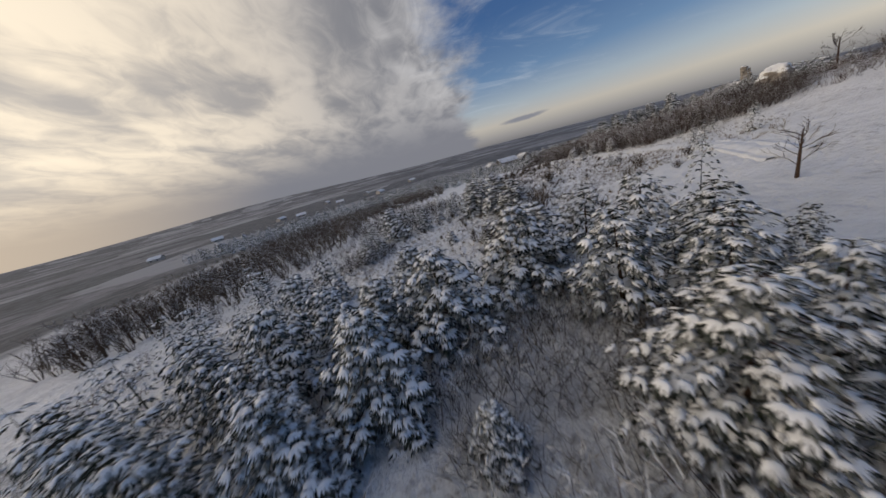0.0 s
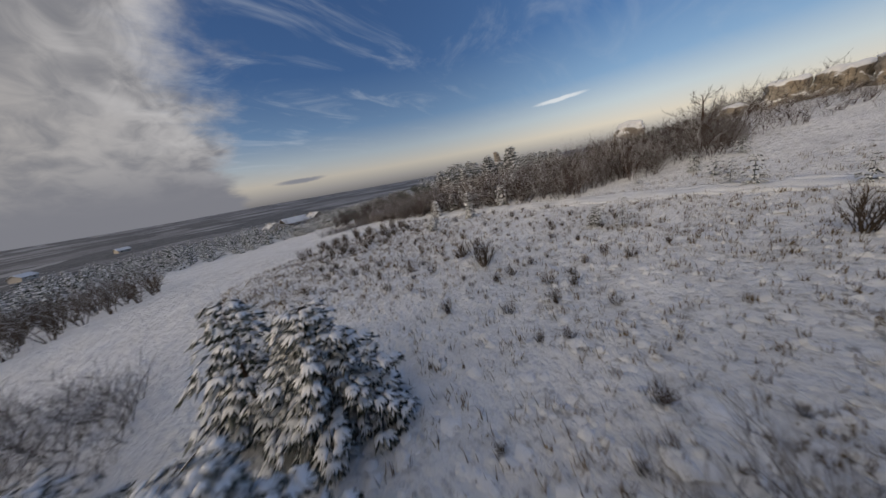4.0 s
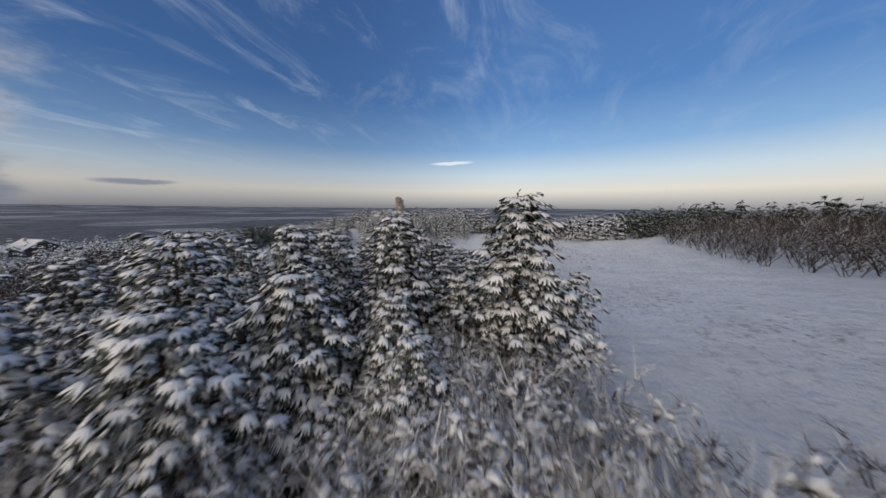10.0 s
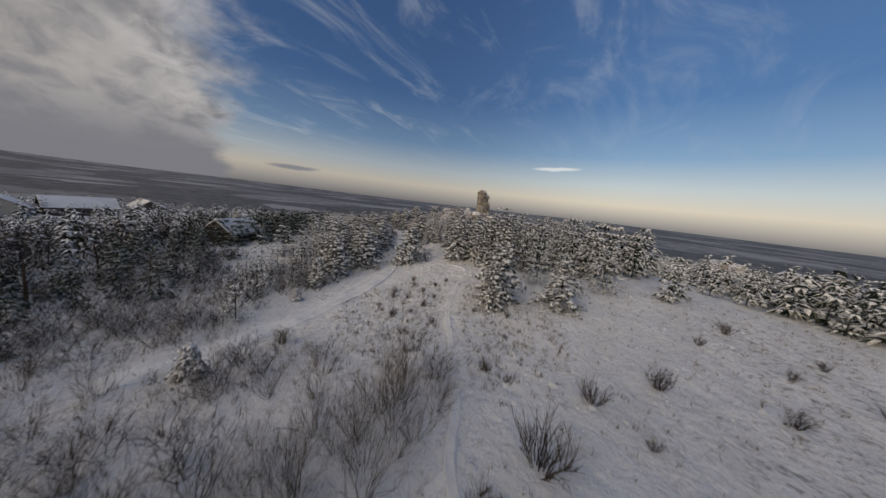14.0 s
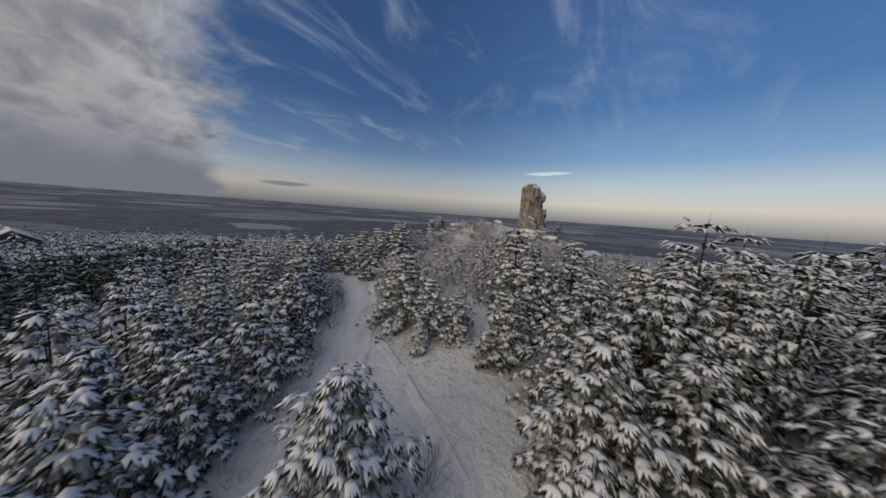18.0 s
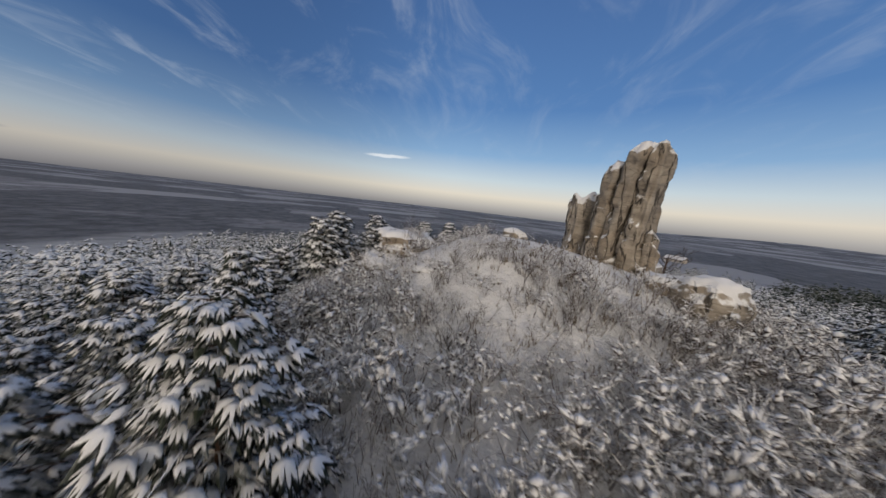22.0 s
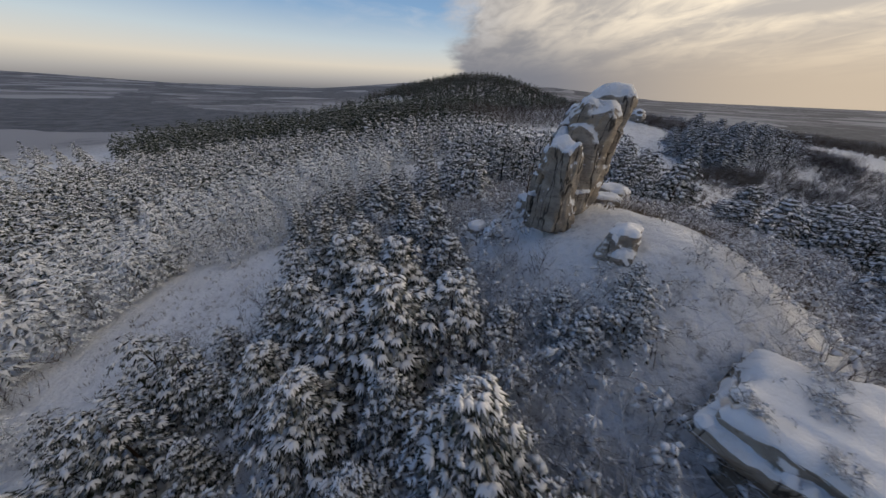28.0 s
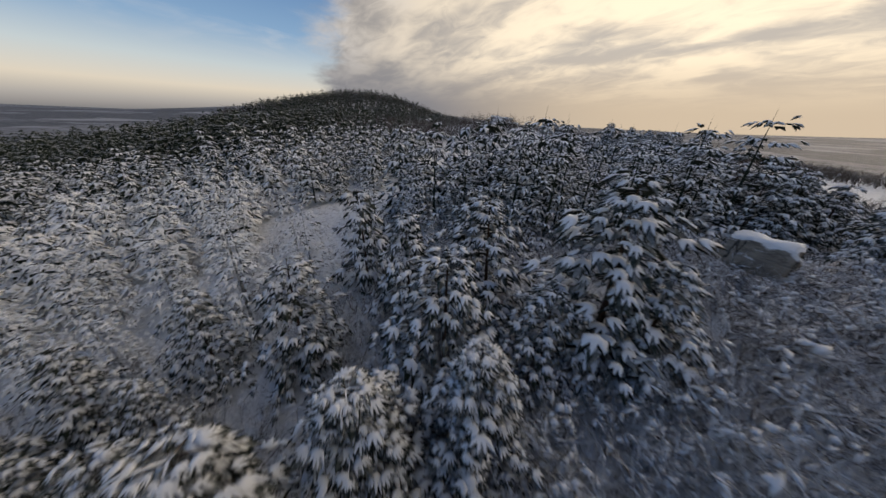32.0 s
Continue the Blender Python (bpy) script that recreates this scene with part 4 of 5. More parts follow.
NEAR_ROCK = ((160.7, 152.4, 7.1), (163.4, 153.6, 6.4), (149.0, 155.4, 5.8), (153.2, 157.4, 6.0), (157.0, 157.6, 6.2), (147.6, 151.8, 4.6), (163.0, 150.4, 5.0), (129.2, 119.6, 6.0), (129.4, 114.6, 5.2), (133.2, 132.9, 5.1), (133.0, 130.0, 3.8), (133.9, 128.6, 3.0), (139.8, 127.3, 6.0), (133.6, 124.8, 4.2), (137.0, 124.4, 5.0), (141.6, 123.6, 5.4), (136.0, 121.2, 5.0), (138.6, 119.6, 5.4), (157.1, 117.2, 6.6), (166.4, 151.2, 7.4), (132.6, 121.4, 4.8), (143.4, 127.4, 3.8), (130.8, 117.0, 5.2))
EAST = ((164.3, 140.4, 2.4), (162.1, 140.7, 1.8), (162.2, 142.0, 2.0), (159.7, 141.2, 1.4), (160.9, 142.4, 2.2), (170.5, 132.1, 6.4), (167.8, 135.4, 6.0), (170.8, 138.0, 5.4), (172.5, 135.6, 5.8), (168.4, 139.4, 5.8), (166.2, 139.4, 4.6), (169.4, 136.4, 5.8), (174.0, 138.4, 5.0), (171.6, 141.0, 5.0), (169.9, 127.0, 5.2), (167.8, 131.6, 4.4), (172.7, 119.2, 3.6), (168.1, 116.1, 5.6), (159.0, 101.4, 4.8), (158.5, 113.0, 5.8), (161.4, 106.4, 5.8),
        (153.5, 107.5, 4.8), (161.9, 114.4, 5.4), (165.2, 115.8, 4.8), (162.8, 117.0, 4.4), (159.6, 116.6, 3.8), (157.1, 118.6, 4.2), (163.8, 98.6, 5.0), (165.6, 110.2, 5.2), (156.4, 109.6, 5.0))
for group in (START, FORE, SLOPE, CLUMP, EDGE, TRACKSIDE, NEAR_ROCK, EAST):
    for x, y, h in group:
        TAKEN.append((x, y))
        pine(x, y, h * (1.22 if group is CLUMP and y > 81 else 1.0), wide=1.35 if y < 60 and h > 3 else 1.12)
ROADSIDE = ((39.9, 74.3, 2.1), (43.7, 74.1, 2.3), (42.9, 69.9, 2.4), (38.4, 66.4, 1.7), (44.2, 64.6, 2.6), (32.6, 68.4, 1.5), (46.5, 71.4, 2.4), (45.2, 67.2, 1.8), (47.6, 73.2, 2.0), (43.9, 76.6, 2.2), (45.0, 70.0, 1.8), (41.8, 76.4, 2.0), (48.2, 66.6, 2.6), (46.0, 73.8, 2.4), (44.8, 72.2, 2.0), (50.2, 66.2, 2.8), (1.3, 30.3, 1.4), (1.0, 46.3, 1.8), (131.4, 129.4, 1.4), (94.4, 113.9, 2.0), (35.4, 70.6, 1.0), (30.7, 79.5, 1.1), (104.8, 123.6, 1.4))
for x, y, h in ROADSIDE:
    TAKEN.append((x, y))
    sapling(x, y, h * 1.15)

# ---- stands of pine ----
for x, y in grow(46, 88, 142, 20, 13, 10, 2.6):
    pine(x, y, rng.uniform(3.5, 5.5))
for x, y in grow(8, -10, 10, 6, 6, 0, 2.4):
    pine(x, y, rng.uniform(4.2, 5.6))
for x, y in grow(14, -16, 16, 8, 10, 0, 2.4):
    pine(x, y, rng.uniform(4.0, 5.4))
for x, y in grow(14, 170, 124, 6, 20, 0, 2.4):
    pine(x, y, rng.uniform(3.2, 5.2))
for x, y in grow(60, 184, 130, 17, 26, 0, 2.2):
    pine(x, y, rng.uniform(3.4, 5.4))
for x, y in grow(62, 141, 107, 17, 9, -38, 2.1):
    pine(x, y, rng.uniform(6.2, 8.6))
for x, y in grow(34, 139, 150, 12, 8, 30, 2.0):
    pine(x, y, rng.uniform(4.2, 6.0))
for x, y in grow(40, 116, 140, 14, 8, 10, 2.2):
    pine(x, y, rng.uniform(4.2, 6.2))
for x, y in grow(46, 181, 108, 10, 12, 20, 1.9):
    pine(x, y, rng.uniform(3.4, 4.8), label="frosted plantation pine white with snow", group="plantation pines")
for x, y in grow(14, 163, 106, 9, 10, 0, 2.8):
    pine(x, y, rng.uniform(4, 6))
for x, y in grow(30, 174, 150, 9, 12, 0, 2.2):
    pine(x, y, rng.uniform(3.6, 5.6))

def wood(*a, low=4.2, high=6.4):
    """Forest places; near the camera's path they become single pines or the closer stand."""
    out = []
    for x, y in grow(*a, road=2.5):
        gap = camera_gap(x, y)
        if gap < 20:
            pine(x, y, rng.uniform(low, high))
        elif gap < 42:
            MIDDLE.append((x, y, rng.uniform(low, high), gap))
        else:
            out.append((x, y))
    return out


# the northern slopes get less snow on their needles to imitate shade
far_wood("distant_pines", "snow-laden pine forest filling the slopes", FAR_PINES, wood(560, 120, 190, 66, 44, 0, 2.5) + wood(330, 148, 168, 34, 20, -10, 2.3), 4.5, 7, 6, NEEDLES_DUSTED_SHADED)
far_wood("eastern_woods", "frosted pine woods on the eastern slope", FAR_PINES, wood(640, 203, 84, 38, 36, 10, 1.9, low=3.6, high=5.4) + wood(400, 205, 150, 36, 36, 0, 2.4, low=3.6, high=5.6) + wood(260, 270, 110, 40, 80, 0, 4.0), 3.6, 5.6, 6, NEEDLES_DUSTED_SHADED)
far_wood("northeastern_woods", "snow-laden pine forest on the north-eastern slope", FAR_PINES, wood(420, 204, 192, 42, 26, 0, 2.4), 4.2, 6.4, 6, NEEDLES_DUSTED_SHADED)
SOUTH = [q for q in wood(420, 165, 58, 34, 30, 0, 2.4) + wood(520, 120, -40, 80, 60, 20, 3.6) + wood(420, 190, 10, 66, 52, 0, 3.4) if math.hypot(q[0] - 116, (q[1] - 44) * 0.25) > 4]
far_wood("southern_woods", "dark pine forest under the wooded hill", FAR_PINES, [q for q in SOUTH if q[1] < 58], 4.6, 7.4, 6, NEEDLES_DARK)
far_wood("forest_edge", "snow-dusted pines at the edge of the southern forest", FAR_PINES, [q for q in SOUTH if q[1] >= 58], 4.4, 6.8, 6, NEEDLES_DUSTED_SHADED)
far_wood("hill_woods", "leafless brown woods on the hill", FAR_BARE, grow(700, 70, -120, 100, 75, 0, 2.8), 4, 6.5, 4, TWIGS_DARK)
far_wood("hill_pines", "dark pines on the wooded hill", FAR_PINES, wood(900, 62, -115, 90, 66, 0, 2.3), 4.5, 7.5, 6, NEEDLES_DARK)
far_wood("skyline_woods", "dark leafless wood along the skyline", FINE_BRUSH, grow(620, 126, 34, 56, 18, -4, 1.7), 3.4, 5.2, 4, TWIGS_DARK)
far_wood("valley_woods", "leafless valley woods dusted with snow", FAR_BARE, grow(420, -30, 105, 38, 30, 30, 2.2) + grow(420, -42, 62, 24, 34, 0, 1.9), 3.5, 5.5, 4, TWIGS)
far_wood("northern_woods", "grey winter woods on the northern plain", FAR_PINES, wood(400, 60, 240, 120, 50, 0, 5.0) + wood(300, -80, 190, 80, 50, 0, 6.0), 5, 8, 6, NEEDLES_DUSTED_SHADED)


def cover(count, cx, cy, rx, ry, turn, gap, road=1.4):
    """Undergrowth may stand between the trees."""
    out = []
    for _ in range(count):
        a, q = rng.uniform(0, 6.283), math.sqrt(rng.random())
        u, v = q * math.cos(a) * rx, q * math.sin(a) * ry
        c, s = math.cos(radians(turn)), math.sin(radians(turn))
        x, y = cx + u * c - v * s, cy + u * s + v * c
        if track_gap(x, y) > road and not inside(x, y, OPEN):
            out.append((x, y))
    return out


far_wood("undergrowth_1", "frosted undergrowth between the pines", FAR_SCRUB, cover(420, 141, 110, 17, 10, -38, 0) + cover(380, 118, 138, 22, 12, 10, 0) + cover(260, 142, 148, 14, 10, 30, 0) + cover(260, 86, 112, 16, 16, 0, 0), 0.7, 1.6, 1, TWIGS_FROST)
far_wood("undergrowth_2", "frosted undergrowth on the eastern slope", FAR_SCRUB, cover(750, 178, 125, 18, 34, 0, 0) + cover(380, 160, 112, 14, 18, 0, 0) + cover(420, 150, 128, 11, 12, 0, 0), 0.6, 1.6, 1, TWIGS_FROST)
far_wood("undergrowth_3", "brown undergrowth in the roadside thicket", FAR_SCRUB, cover(500, 55, 74, 12, 27, 0, 0, 1.2) + cover(200, 62, 44, 10, 14, 0, 0) + cover(180, 2, 8, 14, 8, 0, 0) + cover(300, -20, 30, 12, 26, 0, 0), 0.7, 2.0, 1, TWIGS_RED)



def joined_stand(spots, kits, unit, label):
    """Closer pines past the single ones, as one stand with its parts."""
    root = tagged(new("pine_stand"), label, "woodland", kind="stuff")
    for k, (name, mat) in enumerate((("trunk", BARK), ("foliage", NEEDLES), ("snow_load", TREE_SNOW))):
        join_copies(name, mat, root, [array_of(kit[k]) for kit in kits], [(x, y, h / unit) for x, y, h in spots], name == "snow_load")


REST = raise_pines()
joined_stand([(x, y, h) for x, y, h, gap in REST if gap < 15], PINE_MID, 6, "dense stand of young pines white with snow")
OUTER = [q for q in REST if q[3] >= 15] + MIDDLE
northern = lambda q: q[0] < 136 and q[1] > 118
laden = lambda q: q[0] > 160 and q[1] > 62
# lane and northern stands have shade put into their darker needle colour
STANDS = (("pine_wood", "snow-laden young pines below the rocks", FINE_PINES, lambda q: q[3] < 25 and laden(q), NEEDLES_SNOWY),
          ("plantation", "dense plantation of young pines white with snow", MID_PINES, lambda q: q[3] >= 25 and laden(q), NEEDLES_SNOWY),
          ("lane_pines", "dark pines beside the lanes, their snow thinned partly to imitate shade", FINE_PINES, lambda q: q[3] < 25 and not laden(q), NEEDLES_DUSTED_SHADED),
          ("shaded_pines", "dark green pines with light snow below the wooded hill", MID_PINES, lambda q: q[3] >= 25 and not laden(q) and not northern(q), NEEDLES_DUSTED_SHADED),
          ("northern_stand", "pines with light snow in the northern hollow, darkened to imitate shade", MID_PINES, lambda q: q[3] >= 25 and northern(q), NEEDLES_DARK))
for name, label, kinds, belongs, mat in STANDS:
    far_wood(name, label, kinds, [q for q in OUTER if belongs(q)], 4, 6, 6, mat)

# ---- thickets, shrubs and weeds ----
RUSSET_DENSE = "tall dark thicket shrub with snow on its twigs"
for x, y in grow(95, 46.5, 90, 6, 15, -12, 1.1, 1.6, used=LOW):
    shrub(x, y, rng.uniform(2.6, 4.4), THICKET, 3.0, RUSSET_DENSE, "northern thicket", "brushwood")
RUSSET = "leafless russet thicket shrub dusted with snow"
for x, y in grow(200, 51.5, 70, 9.5, 24, 0, 1.1, 1.2, used=LOW):
    shrub(x, y, rng.uniform(3.0, 5.2), THICKET, 3.0, RUSSET, "roadside thicket", "thicket_shrub")
for x, y in grow(40, 61, 46, 10, 11, 0, 1.5, used=LOW):
    shrub(x, y, rng.uniform(1.2, 2.1), THICKET, 3.0, RUSSET, "roadside thicket", "thicket_shrub")
for x, y in grow(60, 61.5, 76.5, 7, 6, 20, 1.2, used=LOW):
    note_shrub(x, y, rng.uniform(1.8, 3.2))
FROST = "low shrub with every twig coated in frost and snow"
for x, y in grow(190, 148, 138, 10, 10.5, 30, 0.9, used=LOW):
    note_shrub(x, y, rng.uniform(0.8, 1.8))
for x, y in grow(60, 150, 127, 7, 7, 0, 1.0, used=LOW):
    note_shrub(x, y, rng.uniform(0.7, 1.6))
for x, y in grow(60, 163.5, 132, 5, 9, 0, 1.1, used=LOW):
    note_shrub(x, y, rng.uniform(0.8, 2.0))
for x, y in grow(40, 164, 122, 7, 8, 0, 1.3, used=LOW):
    note_shrub(x, y, rng.uniform(1.2, 2.6))
for x, y in grow(70, 154, 147, 10, 8, 0, 1.0, used=LOW):
    note_shrub(x, y, rng.uniform(0.8, 1.8))
# extra dark brush round (47.5, 90) stands in for shadow in the thicket
far_wood("thicket_core", "dense dark brush inside the roadside thicket, thickened northward to imitate shade", FINE_BRUSH, cover(620, 52, 70, 9.5, 24, 0, 0, 1.6) + cover(140, 54, 47, 7, 8, 0, 0) + cover(60, 63, 55.5, 4.5, 5, 0, 0) + cover(400, 47.5, 90, 6, 16, -12, 0, 1.6), 2.4, 3.7, 4, TWIGS_DARK)
far_wood("crest_brush", "brown leafless brush along the rocky crest", FINE_BRUSH, grow(150, 65, 38, 6, 16, 0, 1.0) + grow(60, 62, 28, 10, 6, 0, 1.2), 0.8, 1.7, 4, TWIGS_DARK)
# the patch round (3, 7) is added to darken snow shaded by the pines
far_wood("valley_brush", "dark leafless brush at the foot of the meadow, part added to imitate tree shade", FINE_BRUSH, grow(160, -9, 60, 9, 14, 10, 1.2) + grow(70, -5, 47, 4.5, 4.5, 0, 0.9) + grow(160, -4, 60, 9, 9, 0, 0.9) + scatter(16, 5.7, 25.0, 1.3, 1.3, 0, 0.3, LOW) + grow(60, -10, 34, 4, 4, 0, 0.9) + grow(70, 3.0, 7.0, 4.5, 4.2, 0, 0.6) + grow(130, 86, 101, 6, 5, 0, 0.8) + grow(220, 50, 110, 15, 10, 0, 1.2), 1.2, 2.6, 4, TWIGS_DARK)
# leafless wood; the dark twig colour also carries the shade north of the lane
far_wood("northern_thicket", "tall leafless wood north of the lane, its dark twigs partly imitating shade", FAR_BARE, [q for q in cover(130, 92, 166, 22, 14, 10, 0, 3.0) + cover(120, 72, 150, 14, 14, 0, 0, 3.0) if not inside(*q, ((107.5, 159, 6, 7),))], 4.0, 7.0, 4, TWIGS_DARK)
far_wood("lowland_brush", "grey-brown leafless brush filling the hollow beside the lane", FINE_BRUSH, [q for q in cover(620, 98, 136, 20, 14, 10, 0, 3.0) + cover(150, 88, 116, 12, 12, 0, 0, 3.0) + cover(380, 66, 114, 16, 18, 0, 0, 3.0) if not inside(*q, ((108, 152, 6, 5),))], 1.2, 3.2, 4, TWIGS_DARK)
far_wood("hill_brush", "low brown brush between the frosted shrubs of the rock hill", FINE_BRUSH, [q for q in grow(80, 149, 133, 8, 10, 20, 0.8) + grow(90, 154, 149, 7, 4, 0, 0.8) + grow(70, 160, 140, 6, 6, 0, 0.9) if not open_snow(*q[:2])], 0.6, 1.3, 4, TWIGS_FROST)
far_wood("eastern_brush", "grey-brown brush round the eastern field", FINE_BRUSH, cover(260, 205, 118, 22, 26, 0, 0) + cover(120, 222, 100, 18, 10, 0, 0), 1.2, 3.0, 4, TWIGS)
far_wood("slope_brush", "russet-brown brush on the slope below the rock ridge", FINE_BRUSH, [q for q in cover(150, 148, 139, 6, 10, 10, 0) if not open_snow(*q)], 0.8, 1.7, 4, TWIGS)
far_wood("hollow_brush", "pinkish-brown brush with rime in the hollow east of the rocks", FINE_BRUSH, cover(330, 158, 115, 12, 11, 0, 0) + cover(90, 161, 122.5, 5, 5, 0, 0) + cover(110, 166, 138, 5, 10, 0, 0), 0.9, 2.4, 4, TWIGS_FROST)
HEDGE_FROST = "twiggy shrub white with hoar frost"
for x, y, h in ((162.6, 138.8, 1.5), (163.4, 139.8, 1.8), (162.0, 140.4, 1.4), (164.2, 138.6, 1.7), (161.2, 141.6, 1.3), (163.0, 141.2, 1.8), (165.0, 140.4, 2.0), (164.4, 141.8, 1.9), (160.2, 136.6, 0.8), (163.8, 135.8, 1.0)):
    shrub(x, y, h, FROST_HEDGE, 2.0, HEDGE_FROST, "frosted hedge", "frosted_shrub")
for x, y in grow(44, 156, 149.5, 9, 4.5, 0, 1.1, used=LOW) + grow(40, 155, 122.5, 7, 4.5, 0, 1.3, used=LOW) + grow(26, 166, 128, 6, 8, 0, 1.4, used=LOW) + grow(12, 60, 76, 8, 6, 10, 1.2, used=LOW) + grow(14, 64.5, 75.2, 2.6, 2.6, 0, 0.8, used=LOW):
    if open_snow(x, y):
        continue
    shrub(x, y, rng.uniform(1.3, 2.6), FROST_HEDGE, 2.0, HEDGE_FROST, "frosted hedge", "frosted_shrub")
for x, y in grow(46, 28, 80, 9, 8, 0, 1.4, used=LOW):
    shrub(x, y, rng.uniform(0.8, 1.7), BUSH, 1.0, "dark leafless bush in the meadow snow", "field bushes", "bush")
for x, y in scatter(34, 157, 141, 5.5, 4.5, 0, 0.9, LOW):
    note_shrub(x, y, rng.uniform(0.6, 1.3))
WEED = "small leafless bush standing out of the snow"
FIELD = ((101.4, 88.3, 1.4), (111.3, 76.2, 1.4), (124.5, 74.2, 1.1), (121.6, 73.0, 0.8), (128.1, 86.5, 1.8), (122.0, 83.8, 1.0), (125.8, 81.4, 1.2), (123.4, 88.6, 1.0), (115.5, 84.9, 1.6), (120.0, 80.4, 1.2), (114.8, 78.5, 1.1), (102.3, 83.1, 1.3), (108.0, 90.7, 1.0), (100.1, 91.2, 1.1), (109.5, 93.7, 1.8), (113.8, 90.8, 2.0), (103.3, 94.4, 3.0),
         (100.1, 95.6, 1.5), (99.3, 93.4, 1.0), (100.0, 114.4, 1.8), (12.1, 30.3, 3.2), (29.1, 37.2, 2.4), (24.2, 32.8, 1.6), (32.3, 33.2, 1.8), (27.4, 29.3, 1.4), (19.1, 25.4, 1.3), (16.2, 27.2, 0.9), (25.5, 58.0, 2.0), (30.7, 74.6, 1.2), (24.6, 54.9, 3.0), (3.5, 27.8, 1.2))
for x, y, h in FIELD:
    shrub(x, y, h, BUSH, 1.0, WEED, "field bushes", "bush")
HEDGEROW = ((5.3, 25.1, 3.2), (6.4, 24.2, 2.8), (5.9, 25.9, 2.8), (4.6, 24.6, 2.4), (6.8, 25.2, 2.6), (5.6, 24.4, 3.0), (66.4, 76.6, 3.4), (65.0, 75.6, 2.8), (93.4, 92.8, 3.2), (103.6, 103.4, 3.6), (95.8, 101.0, 3.0), (91.9, 100.0, 2.8), (101.6, 102.0, 3.0), (99.0, 101.4, 2.6), (106.2, 105.4, 3.2), (104.8, 101.6, 2.6), (90.6, 96.8, 2.4), (125.2, 122.6, 2.6), (126.4, 124.0, 2.2), (181.7, 131.6, 3.2), (178.4, 127.3, 3.0), (177.6, 132.6, 2.8), (183.4, 130.0, 2.4), (176.6, 129.2, 2.6))
for x, y, h in HEDGEROW:
    shrub(x, y, h, HEDGE, 3.0, "tall leafless bush dusted with snow", "hedge bushes", "hedge_bush")
for x, y in grow(46, 94, 100.8, 13, 2.8, 8, 1.2, 0.8, used=LOW) + grow(22, 86, 102, 5, 4, 0, 1.2, used=LOW) + grow(14, 12.5, 38.5, 3, 3.5, 0, 1.3, used=LOW):
    shrub(x, y, rng.uniform(1.8, 3.4), HEDGE, 3.0, "dense olive-brown leafless bush in the snow", "hedge bushes", "hedge_bush")
for x, y in grow(26, 127, 139, 4, 7, -40, 1.2, used=LOW):
    shrub(x, y, rng.uniform(1.4, 3.0), HEDGE, 3.0, "tall leafless bush dusted with snow", "hedge bushes", "hedge_bush")
for x, y in grow(40, 144, 129, 6, 5, -30, 1.1, used=LOW):
    note_shrub(x, y, rng.uniform(1.0, 2.2))
for x, y in grow(60, 87, 110, 14, 14, 0, 1.8, used=LOW):
    shrub(x, y, rng.uniform(1.2, 3.2), HEDGE, 3.0, "tall leafless bush dusted with snow", "hedge bushes", "hedge_bush")
for x, y in grow(110, 28, 62, 14, 21, -15, 1.2, used=LOW):
    shrub(x, y, rng.uniform(0.4, 1.0), BUSH, 1.0, WEED, "field bushes", "bush")
for x, y in grow(70, 5, 34, 15, 15, 0, 1.3, used=LOW):
    shrub(x, y, rng.uniform(0.4, 1.1), BUSH, 1.0, WEED, "field bushes", "bush")
for x, y in grow(30, 112, 108, 7, 12, -40, 1.6, used=LOW):
    shrub(x, y, rng.uniform(0.5, 1.2), BUSH, 1.0, WEED, "field bushes", "bush")
for x, y, h in ((158.2, 147.2, 0.55), (159.4, 146.0, 0.7), (160.8, 146.9, 0.5), (158.4, 145.6, 0.6), (160.2, 147.7, 0.45), (161.2, 145.8, 0.6)):
    make_thing("shrub", rng.choice(SHRUB_SNOW), (x, y, -2.0), rng.uniform(0, 6.28), h / 1.6, "small frosted shrub growing on the rock slab", "shrub", "frosted scrub")
for x, y in cover(130, 147.5, 143.5, 8, 9, 20, 0) + cover(80, 146, 131, 6, 7, 0, 0) + cover(130, 157, 152, 10, 4.5, 0, 0) + cover(110, 165, 141, 4.5, 8, 0, 0) + cover(70, 157, 117, 12, 9, 0, 0) + cover(70, 151, 124, 7, 5, 0, 0) + cover(40, 161, 122.5, 5, 5, 0, 0):
    if not inside(x, y, ((159.4, 146.5, 2.7, 2.7), (154.2, 143.5, 1.6, 4.5), (155.0, 139.5, 3.0, 3.0))):
        note_shrub(x, y, rng.uniform(0.8, 2.0))
for x, y in cover(60, 138.8, 136.5, 4.5, 5.5, 20, 0, 2.0) + cover(36, 133, 141, 4, 4, 0, 0, 2.0):
    note_shrub(x, y, rng.uniform(0.8, 1.9))
for x, y, h in ((162.6, 140.3, 1.2), (161.7, 141.2, 1.2), (164.5, 141.0, 1.2), (163.6, 141.9, 1.2), (160.2, 140.8, 1.2), (159.3, 141.7, 1.2), (164.7, 137.8, 1.2), (163.8, 138.7, 1.2), (161.8, 139.4, 1.2), (160.9, 140.3, 1.2), (161.4, 142.0, 1.2), (160.5, 142.9, 1.2)):
    note_shrub(x, y, h, thinned=False)
for x, y, h in ((155.2, 141.2, 1.0), (154.6, 142.2, 0.9), (155.4, 149.4, 1.5), (156.8, 149.8, 1.6), (154.6, 148.2, 1.4), (158.2, 149.6, 1.7), (155.8, 150.6, 1.6), (153.6, 149.4, 1.5), (157.6, 151.0, 1.5), (159.6, 150.2, 1.6), (152.6, 148.0, 1.3), (154.4, 146.6, 1.0)):
    note_shrub(x, y, h)
raise_shrubs(FROST)
